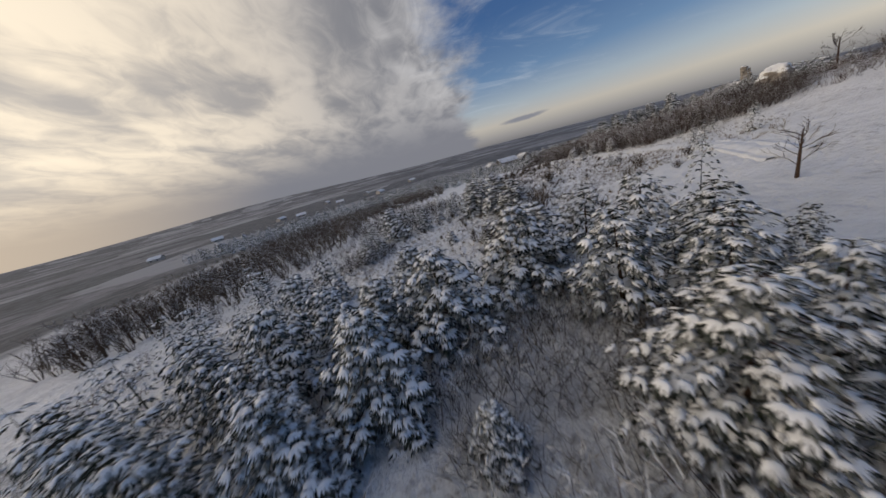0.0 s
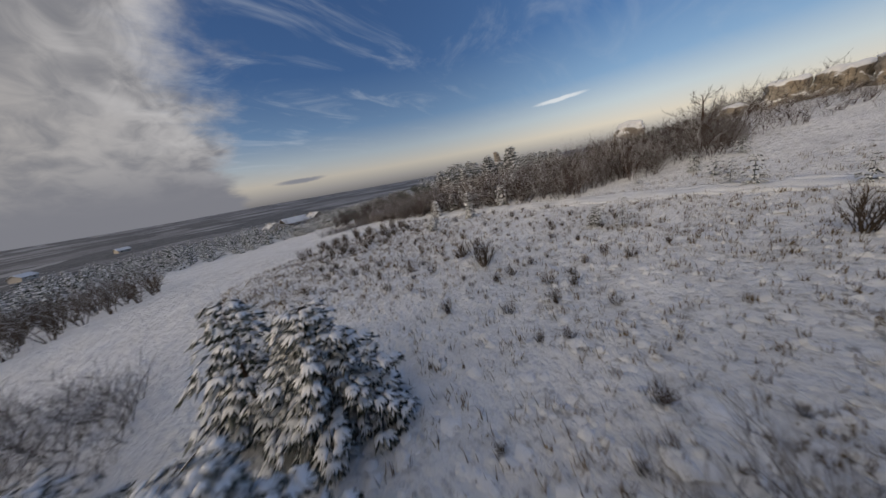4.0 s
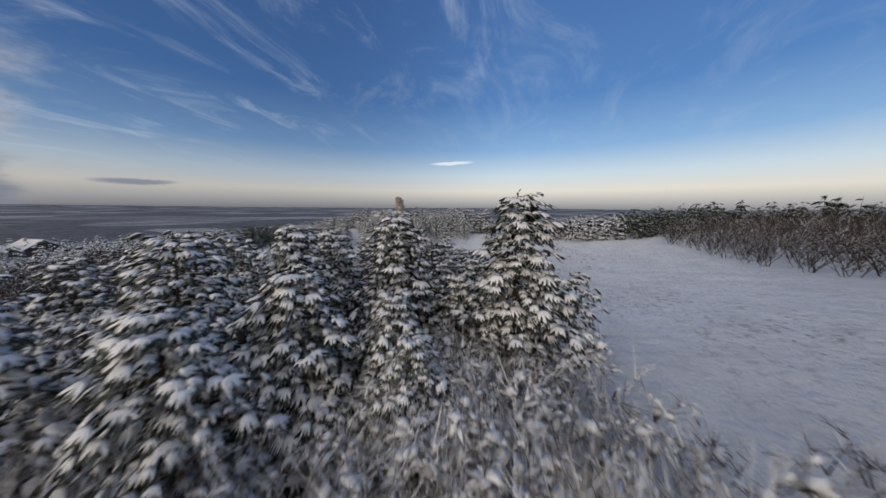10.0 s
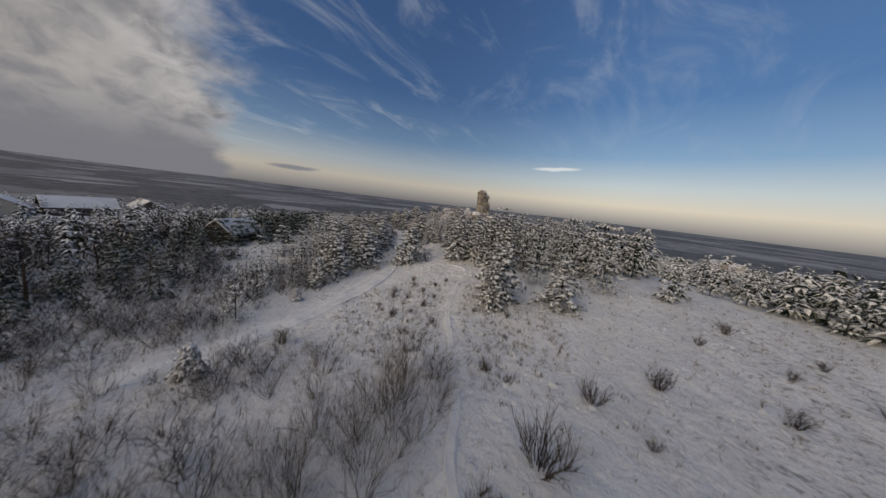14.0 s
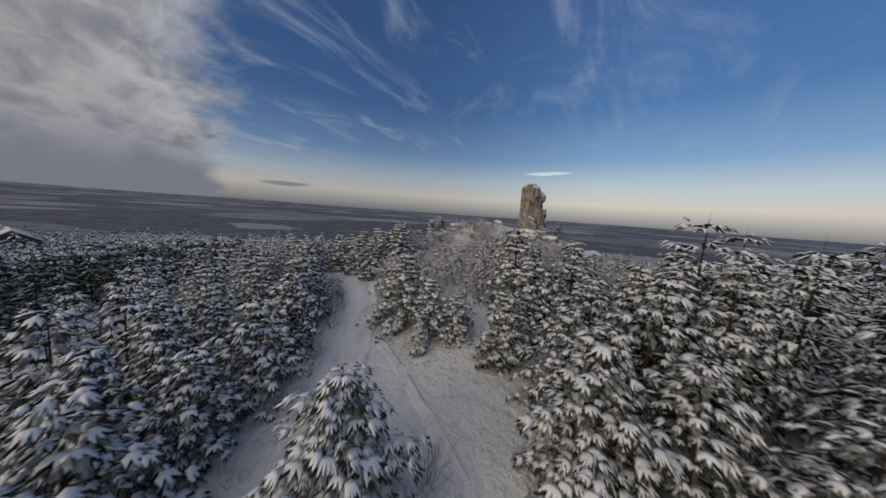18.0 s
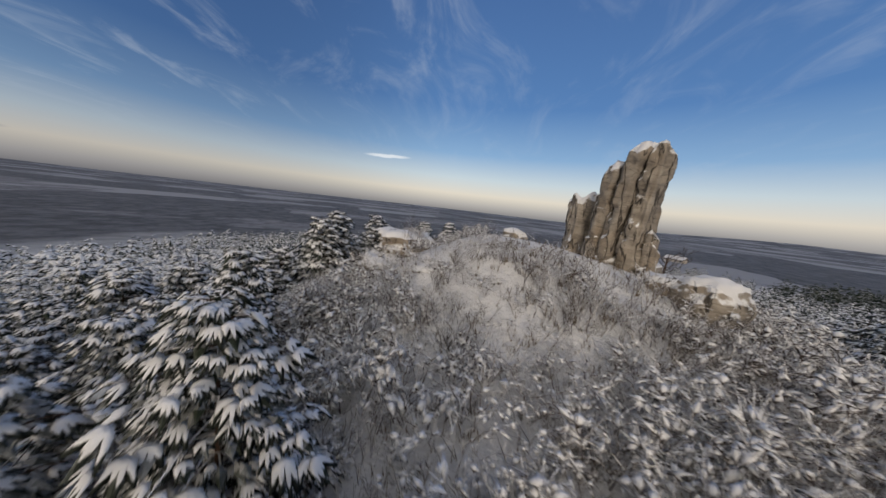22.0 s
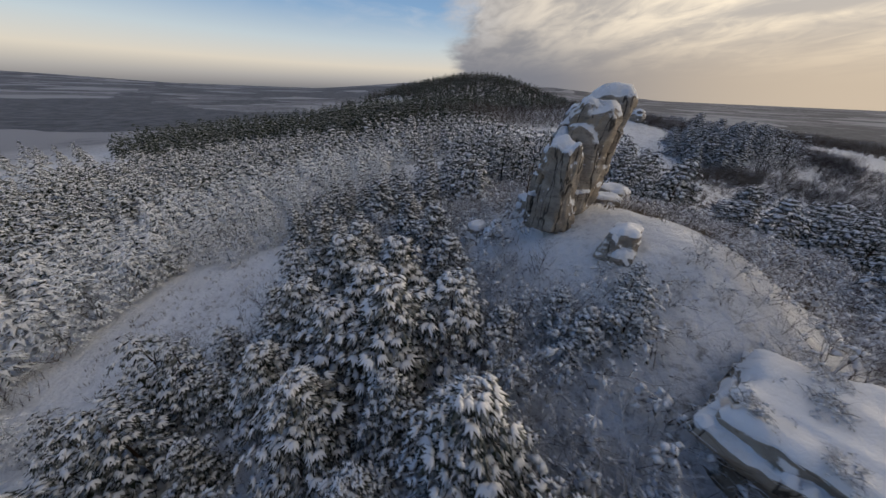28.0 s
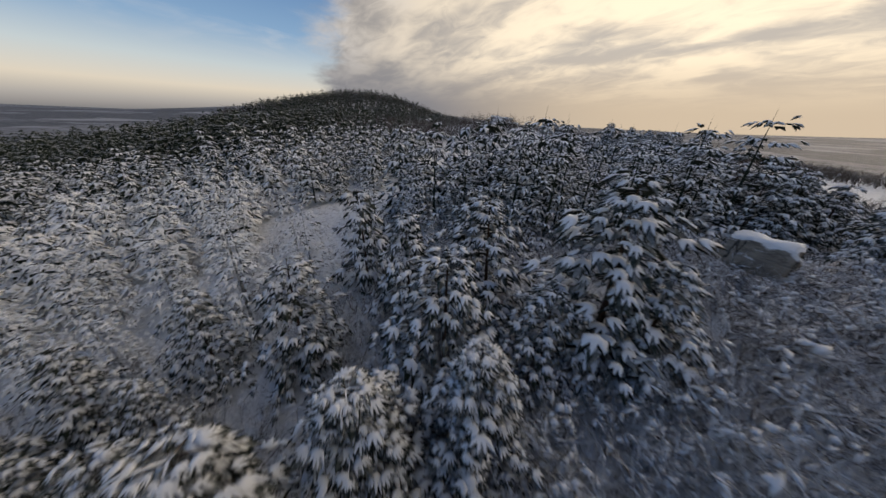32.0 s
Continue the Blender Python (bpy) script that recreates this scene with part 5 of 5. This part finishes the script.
bare_tree(65.4, 43.2, 5.4, "lone spreading leafless tree on the rocky crest")
bare_tree(84.6, 79.6, 3.4, "small leafless tree at the edge of the snow field")
bare_tree(158.0, 130.2, 3.4, "small leafless tree beside the rock tower")
for x, y, h in ((88.2, 103.7, 4.2), (83.6, 141.3, 7.4), (80, 138, 7), (86, 136, 6), (-43, 31, 6.4), (-41.5, 33, 6.0), (-44.5, 30, 5.6), (-40.5, 34.5, 5.8), (23.4, 16.4, 3.8), (78, 146, 7), (90, 144, 6), (75, 132, 6.4), (94, 138, 5)):
    bare_tree(x, y, h)

# ---- dry grass ----


def grass():
    s = Soup()
    rg = random.Random(77)
    for cx, cy, rx, ry, n in ((26, 58, 18, 26, 4200), (22, 72, 14, 12, 2200), (4, 28, 16, 20, 3600), (112, 84, 28, 16, 900), (112, 108, 9, 12, 1500), (146, 136, 10, 10, 900), (182, 126, 9, 9, 500), (88, 108, 14, 14, 900), (36, 40, 10, 12, 700)):
        for _ in range(n):
            a, q = rg.uniform(0, 6.283), math.sqrt(rg.random())
            x, y = cx + rx * q * math.cos(a), cy + ry * q * math.sin(a)
            if track_gap(x, y) < 1.0:
                continue
            z = land(x, y)
            for k in range(rg.choice((3, 5, 7))):
                b, h = rg.uniform(0, 6.283), rg.uniform(0.12, 0.42)
                dx, dy = math.cos(b), math.sin(b)
                px, py = x + rg.uniform(-0.15, 0.15), y + rg.uniform(-0.15, 0.15)
                s.put([(px - dy * 0.02, py + dx * 0.02, z - 0.03), (px + dy * 0.02, py - dx * 0.02, z - 0.03), (px + dx * h * 0.5, py + dy * h * 0.5, z + h)], [(0, 1, 2)])
    ob = new("dry_grass", s.mesh("dry_grass", DRY_GRASS))
    tagged(ob, "dry tan grass blades sticking out of the snow", "grass", kind="stuff")


def tussocks():
    """Low humps of snow over grass tufts in the meadows."""
    s = Soup()
    rg = random.Random(78)
    for cx, cy, rx, ry, n in ((27, 56, 18, 26, 5200), (5, 28, 16, 20, 3200), (112, 108, 9, 12, 900), (116, 84, 26, 15, 900)):
        for _ in range(n):
            a, q = rg.uniform(0, 6.283), math.sqrt(rg.random())
            x, y = cx + rx * q * math.cos(a), cy + ry * q * math.sin(a)
            if track_gap(x, y) < 1.6:
                continue
            z, w, h, t = land(x, y), rg.uniform(0.1, 0.32), rg.uniform(0.04, 0.17), rg.uniform(0, 6.283)
            ring = [(x + math.cos(t + k * 1.2566) * w * rg.uniform(0.7, 1.3), y + math.sin(t + k * 1.2566) * w * rg.uniform(0.7, 1.3), z - 0.05) for k in range(5)]
            s.put(ring + [(x + rg.uniform(-0.3, 0.3) * w, y + rg.uniform(-0.3, 0.3) * w, z + h)], [(k, (k + 1) % 5, 5) for k in range(5)])
    ob = new("snow_tussocks", s.mesh("snow_tussocks", SNOW_FIELD, True))
    tagged(ob, "snow-covered grass tussocks in the meadow", "grass", kind="stuff")


grass()
tussocks()

# ---- tracks ----


def smooth_line(points, step=0.5):
    pts = [Vector((*p, 0)) for p in points]
    out = []
    for i in range(len(pts) - 1):
        a, b, c, d = pts[max(i - 1, 0)], pts[i], pts[i + 1], pts[min(i + 2, len(pts) - 1)]
        n = max(2, int((c - b).length / step))
        for k in range(n):
            t = k / n
            out.append(0.5 * ((2 * b) + (c - a) * t + (2 * a - 5 * b + 4 * c - d) * t * t + (3 * b - a - 3 * c + d) * t ** 3))
    return out


def track(name, points, profile, label):
    """A trodden strip: cross profile of (offset, height) along a line on the land."""
    line = smooth_line(points)
    V, F, n = [], [], len(profile)
    rg = random.Random(9)
    for i, p in enumerate(line):
        w = (line[min(i + 1, len(line) - 1)] - line[max(i - 1, 0)]).normalized()
        s = Vector((w.y, -w.x, 0))
        for j, (o, h) in enumerate(profile):
            q = p + s * (o + rg.uniform(-0.06, 0.06))
            V.append((q.x, q.y, land(q.x, q.y) + (h if 0 < j < n - 1 else -0.25) + rg.uniform(-0.012, 0.012)))
    for i in range(len(line) - 1):
        for j in range(n - 1):
            a = i * n + j
            F.append((a, a + 1, a + n + 1, a + n))
    ob = mesh_object(name, V, F, SNOW_TRACK, smooth=True)
    return tagged(ob, label, "track", kind="structure")


RUTS = ((-1.5, 0), (-1.3, 0.10), (-1.0, 0.09), (-0.88, 0.05), (-0.6, 0.05), (-0.48, 0.09), (0, 0.11), (0.48, 0.09), (0.6, 0.05), (0.88, 0.05), (1.0, 0.09), (1.3, 0.10), (1.5, 0))
TREAD = ((-0.36, 0), (-0.25, 0.05), (-0.13, 0.025), (0.0, 0.02), (0.13, 0.025), (0.25, 0.05), (0.36, 0))
track("road_1", TRACK_A, RUTS, "snow-covered lane with two wheel ruts")
track("road_2", TRACK_B, RUTS, "snow-covered forest lane with two wheel ruts")
track("footpath_1", FOOT_A, TREAD, "narrow trodden footpath across the snow field")
track("footpath_2", FOOT_B, TREAD, "narrow trodden footpath along the snowy slope")
track("footpath_3", FOOT_C, TREAD, "narrow trodden footpath joining another in the snow")

# ---- rocks ----


def rock_mesh(seed, size, sub=4, rough=0.19, strata=0.03, shape=None, square=0.54):
    """A weathered block: a ball pressed towards a box, cut by layers."""
    bm = bmesh.new()
    bmesh.ops.create_icosphere(bm, subdivisions=sub, radius=1.0)
    off = Vector((seed * 7.3, seed * 3.1, seed * 1.7))
    sx, sy, sz = size
    for v in bm.verts:
        p = v.co.copy()
        m = max(abs(p.x), abs(p.y), abs(p.z))
        p = p * (0.97 - square + square / m)
        bed = p.z * sz * 1.9 + 0.7 * noise.noise(p * 0.9 + off)
        block = noise.cell(Vector((math.floor(bed) * 3.7, p.x * 1.1 + off.x, p.y * 1.1))) - 0.5
        joint = -0.10 * max(0.0, 1 - abs(bed - round(bed)) * 7) * (0.5 + noise.noise(p * 2 + off))
        k = noise.fractal(p * 1.1 + off, 0.9, 2.1, 6) * rough + strata * 2.4 * block + joint
        p = Vector((p.x * (1 + k), p.y * (1 + k), p.z * (1 + k * 0.35) + 0.18 * noise.noise(p * 1.2 + off) * (p.z > 0)))
        v.co = (p.x * sx, p.y * sy, p.z * sz)
        if shape:
            v.co = shape(v.co)
        elif p.z < 0:
            v.co.x *= 1 - 0.4 * p.z
            v.co.y *= 1 - 0.4 * p.z
    return bm


def snow_cap(bm, lift=0.12, least=0.35):
    """Snow lying on the upper faces of a rock."""
    cap = bm.copy()
    cap.normal_update()
    bmesh.ops.delete(cap, geom=[f for f in cap.faces if f.normal.z < least + 0.25 * noise.noise(f.calc_center_median() * 1.3)], context="FACES")
    for v in cap.verts:
        edge = v.is_boundary
        v.co += Vector((0, 0, -0.03 if edge else lift * (0.8 + 0.5 * noise.noise(v.co * 1.1))))
    return cap


def part(name, bm, mat, parent, label="", smooth=True):
    me = bpy.data.meshes.new(name)
    bm.to_mesh(me)
    bm.free()
    me.materials.append(mat)
    if smooth:
        me.polygons.foreach_set("use_smooth", [True] * len(me.polygons))
    ob = new(name, me)
    ob.parent = parent
    return tagged(ob, label)


def rock(seed, at, size, turn=0.0, label="grey limestone boulder capped with snow", name="boulder", sub=4, shape=None, lift=0.12, tilt=(0, 0), group="boulders", square=0.54):
    root = new(name)
    root.empty_display_size = 0.3
    root.matrix_basis = Matrix.Translation(at) @ Euler((*[radians(t) for t in tilt], radians(turn))).to_matrix().to_4x4()
    bm = rock_mesh(seed, size, sub, shape=shape, square=square)
    cap = snow_cap(bm, lift)
    part("stone", bm, ROCK, root)
    part("snow_cap", cap, SNOW, root, "smooth cap of fresh snow")["kind"] = "stuff"
    return tagged(root, label, "rock", group)


def tower():
    """Leaning fused fingers of limestone."""
    root = new("rock_tower")
    root.matrix_basis = Matrix.Translation((156.2, 133.6, 0))
    u, w = Vector((-0.78, -0.63, 0)), Vector((0.63, -0.78, 0))
    # foot and head along the face, top, half width, half depth, setback
    fingers = ((-1.55, -1.0, 3.75, 0.66, 1.3, 0.15), (-0.75, 0.12, 4.55, 0.56, 1.4, 0.0), (0.42, 0.86, 4.4, 0.52, 1.15, -0.15), (-0.35, -0.3, 3.4, 0.95, 0.85, 1.4), (-1.25, -0.9, 2.4, 0.85, 0.95, 1.5), (1.25, 1.2, 0.3, 0.38, 0.6, -0.4), (-0.4, -0.3, -1.3, 1.9, 2.1, 0.5))
    for i, (u0, u1, top, a, b, back) in enumerate(fingers):
        bm = bmesh.new()
        rings, around = 72, 44
        low = -5.6
        grid = []
        for r in range(rings):
            t = r / (rings - 1)
            z = low + (top - low) * t
            k = (1.12 - 0.22 * t) * (1.0 if t < 0.93 else (1 - 0.4 * ((t - 0.93) / 0.07) ** 2))
            s = max(0.0, (z + 1.5) / 6.0)
            c = u * (u0 + (u1 - u0) * s + 0.30 * s * s - 0.15) + w * (back * 0.9 + 0.7 - 0.6 * s)
            row = []
            for q in range(around):
                g = 6.283 * q / around
                ca, sa = math.cos(g), math.sin(g)
                p = c + u * (a * k * abs(ca) ** 0.62 * (1 if ca > 0 else -1)) + w * (b * k * abs(sa) ** 0.62 * (1 if sa > 0 else -1))
                p.z = z
                d = (p - c)
                d.z = 0
                n1 = noise.fractal(Vector((p.x * 0.8, p.y * 0.8, z * 0.3 + i * 9)), 0.9, 2.1, 6)
                crack = -0.20 * max(0.0, 1 - abs(noise.noise(Vector((p.x * 1.3, p.y * 1.3, z * 0.22 + i * 3)))) * 8)
                bed = z * 0.85 + 1.1 * noise.noise(Vector((p.x * 0.35, p.y * 0.35, z * 0.2 + i * 5)))
                block = noise.cell(Vector((math.floor(bed) * 2.7 + 0.5, i * 3.3 + 0.5, math.floor(g * 1.3) + 0.5))) - 0.5
                shelf = (0.5, 0.5, 0.5, 1.3, 1.6, 0.5, 1.2)[i]
                joint = -0.09 * max(0.0, 1 - abs(bed - round(bed)) * 9)
                n2 = noise.fractal(Vector((p.x * 2.6, p.y * 2.6, z * 1.6 + i * 4)), 0.8, 2.1, 4)
                p += d.normalized() * (0.26 * n1 + 0.07 * n2 + 0.26 * block * shelf + crack + joint)
                p.z += 0.4 * noise.noise(p * 1.1 + Vector((i, 0, 0))) * t
                row.append(bm.verts.new(p))
            grid.append(row)
        for r in range(rings - 1):
            for q in range(around):
                bm.faces.new((grid[r][q], grid[r][(q + 1) % around], grid[r + 1][(q + 1) % around], grid[r + 1][q]))
        tip = bm.verts.new(sum((v.co for v in grid[-1]), Vector()) / around + Vector((0, 0, 0.12)))
        for q in range(around):
            bm.faces.new((grid[-1][q], grid[-1][(q + 1) % around], tip))
        bm.normal_update()
        cap = snow_cap(bm, 0.06, 0.42 if i < 3 else 0.26)
        part("finger" if i < 3 else "buttress", bm, ROCK, root)
        if len(cap.faces):
            part("snow_cap", cap, SNOW, root, "thin snow on the ledges")["kind"] = "stuff"
    return tagged(root, "tall leaning limestone tower split into finger-like columns", "rock")


tower()
rock(3, (159.2, 134.95, -0.3), (0.62, 0.85, 2.5), 12, "upright limestone stump beside the rock tower", "rock_stump", 5, lift=0.06, square=0.78)


def undercut(p):
    """Slab that overhangs on its lower side."""
    f = 1.0 if p.z > 0 else 1.0 + 0.25 * p.z
    return Vector((p.x * f, p.y * f, p.z))


rock(5, (159.4, 146.5, -2.8), (2.1, 2.0, 0.95), 21, "broad overhanging limestone slab under thick snow", "rock_slab", 5, undercut, 0.25, square=0.68)
rock(6, (159.3, 146.1, -4.4), (1.9, 1.4, 1.2), 20, "dark limestone foot under an overhanging slab", "boulder")
rock(7, (156.5, 147.5, -4.3), (1.45, 1.15, 1.1), 21, "sloping boulder with a smooth snow cover", "boulder", lift=0.2, tilt=(10, -9), square=0.62)
rock(8, (155.2, 141.4, -2.7), (1.6, 1.2, 1.05), 10, "low limestone outcrop buried in snow", "boulder", lift=0.2)
rock(9, (154.0, 143.6, -3.6), (1.2, 1.0, 0.9), 70, "low limestone outcrop buried in snow", "boulder", lift=0.2)
rock(11, (152.2, 131.9, -2.3), (1.1, 1.3, 1.05), 15, "jutting limestone ledge with snow on top", "boulder", shape=undercut)
rock(12, (153.4, 132.9, -2.4), (0.9, 0.9, 0.8), 50, "jutting limestone ledge with snow on top", "boulder")
rock(13, (158.6, 139.2, land(158.6, 139.2) + 0.2), (0.85, 0.65, 0.75), 35, "cleft boulder with snow on its shoulders", "boulder", lift=0.15)
rock(14, (149.2, 119.6, -5.0), (0.75, 1.2, 0.85), -8, "yellowish limestone cliff among snowy pines", "rock_cliff", shape=undercut)
rock(15, (161.1, 129.1, -5.5), (0.95, 0.8, 0.6), 25, "square boulder under a snow cushion", "boulder", lift=0.25)
rock(16, (160.0, 131.8, -4.7), (1.6, 1.2, 0.7), 75, "low limestone outcrop buried in snow", "boulder", lift=0.2)
rock(17, (157.3, 130.6, -3.4), (1.5, 1.1, 1.3), 10, "broken foot of the rock tower with snow on its ledges", "boulder", lift=0.12)
# crest with outcrops
rock(21, (67.6, 52.6, -1.8), (2.0, 2.2, 2.5), 20, "pale limestone knob on the crest", "outcrop", group="outcrops", lift=0.08, square=0.6)
rock(22, (65.6, 54.4, -4.3), (1.6, 1.1, 0.8), 60, "low limestone outcrop below the knob", "outcrop", group="outcrops")
rock(23, (70.9, 35.2, -0.4), (1.8, 2.0, 2.3), 0, "pale limestone crag on the crest", "outcrop", group="outcrops", lift=0.08, square=0.6)
rock(24, (71.0, 30.6, -0.6), (2.2, 2.0, 2.6), 40, "pale limestone crag on the crest", "outcrop", group="outcrops", lift=0.08, square=0.6)
rock(25, (68.5, 26.6, -0.6), (2.4, 2.2, 2.9), 80, "pale limestone crag on the crest", "outcrop", group="outcrops", lift=0.1, square=0.6)
rock(26, (64.8, 23.2, -1.0), (2.6, 2.0, 3.2), 10, "broad snowy limestone crag on the crest", "outcrop", group="outcrops", lift=0.12, square=0.6)
rock(27, (60.6, 20.4, -1.4), (2.8, 2.2, 3.0), 50, "broad snowy limestone crag on the crest", "outcrop", group="outcrops", lift=0.12, square=0.6)
rock(28, (71.0, 40.0, -1.6), (1.4, 1.6, 1.4), 30, "low limestone outcrop on the crest", "outcrop", group="outcrops")

# ---- buildings ----


def slab(verts, faces, mat, name, parent, label=""):
    bm = bmesh.new()
    vs = [bm.verts.new(v) for v in verts]
    for f in faces:
        bm.faces.new([vs[i] for i in f])
    bmesh.ops.recalc_face_normals(bm, faces=bm.faces)
    return part(name, bm, mat, parent, label, False)


BOX = [(0, 1, 2, 3), (4, 5, 6, 7), (0, 1, 5, 4), (1, 2, 6, 5), (2, 3, 7, 6), (3, 0, 4, 7)]


def box(cx, cy, z0, z1, lx, ly):
    return [(cx - lx, cy - ly, z0), (cx + lx, cy - ly, z0), (cx + lx, cy + ly, z0), (cx - lx, cy + ly, z0), (cx - lx, cy - ly, z1), (cx + lx, cy - ly, z1), (cx + lx, cy + ly, z1), (cx - lx, cy + ly, z1)]


def building(name, at, turn, lx, ly, eaves, ridge, wall, label, windows=3, chimney=True):
    """A gabled house or barn with thick snow on its roof."""
    root = new(name)
    root.empty_display_size = 1
    root.matrix_basis = Matrix.Translation(at) @ Euler((0, 0, radians(turn))).to_matrix().to_4x4()
    v = [(-lx, -ly, -1), (lx, -ly, -1), (lx, ly, -1), (-lx, ly, -1), (-lx, -ly, eaves), (lx, -ly, eaves), (lx, ly, eaves), (-lx, ly, eaves), (-lx, 0, ridge), (lx, 0, ridge)]
    slab(v, [(0, 1, 2, 3), (0, 1, 5, 4), (2, 3, 7, 6), (1, 2, 6, 9, 5), (3, 0, 4, 8, 7), (4, 5, 9, 8), (6, 7, 8, 9)], wall, "wall", root)
    o = 0.6
    drop = (ridge - eaves) / ly * o
    for s in (-1, 1):
        e = [(-lx - o, s * (ly + o), eaves - drop), (lx + o, s * (ly + o), eaves - drop), (lx + o, 0, ridge), (-lx - o, 0, ridge)]
        slab(e[:4] + [(x, y, z + 0.15) for x, y, z in e], BOX, WALL_DARK, "roof", root)
        slab([(x, y, z + 0.16) for x, y, z in e] + [(x * 0.995, y * 0.985, z + 0.45) for x, y, z in e], BOX, ROOF_SNOW, "roof_snow", root, "thick even snow on the roof")
    for s in (-1, 1):
        for k in range(windows):
            x = (k + 0.5) / windows * 2 * lx - lx
            f = slab(box(x, s * (ly + 0.03), 0.9, 2.3, 0.6, 0.06), BOX, WALL_PALE, "window", root)
            slab(box(x, s * (ly + 0.1), 1.0, 2.2, 0.5, 0.03), BOX, GLASS_DARK, "pane", f)
    if chimney:
        slab(box(lx * 0.3, ly * 0.25, ridge - 1.0, ridge + 1.1, 0.4, 0.4), BOX, WALL_PALE, "chimney", root)
    return tagged(root, label, "house" if chimney else "barn")


building("house", (82, 272, land(82, 272)), 12, 9, 5, 3.2, 6.6, WALL_DARK, "long dark house with a snow-white gabled roof")
building("house", (100, 276, land(100, 276)), 100, 6, 5, 3.2, 6.4, WALL_DARK, "side wing of a house under a snowy roof")
building("house", (66, 268, land(66, 268)), 95, 6, 5, 3.2, 6.0, WALL_PALE, "pale annex with a snowy roof")
building("cabin", (107.5, 161.5, land(107.5, 161.5)), 30, 3.6, 3.0, 2.2, 4.3, WALL_DARK, "small forest cabin with a snowy roof", 2)
BARNS = ((333, 67, 15, 8, 3.5), (321, 60, 10, 5, 3), (327, 38, 20, 6, 3), (278, 150, -15, 9, 4), (350, 20, 0, 6, 3.5), (365, -10, 30, 6, 3), (360, 60, 5, 7, 3.5))
for x, y, turn, lx, ly in BARNS:
    building("barn", (x, y, land(x, y)), turn, lx, ly, 2.6, 4.4, WALL_PALE, "low pale barn with a snow-covered roof", 4, False)
VILLAGE = ((-150, 330, 20), (-190, 360, 70), (-120, 390, 10), (-230, 300, 40), (-90, 430, 90), (-260, 260, 15), (-60, 370, 60), (-20, 470, 30), (-170, 480, 80))
for x, y, turn in VILLAGE:
    building("village_house", (x, y, land(x, y)), turn, 5, 3.6, 2.6, 4.6, WALL_PALE, "village house on the plain with a white roof", 2)
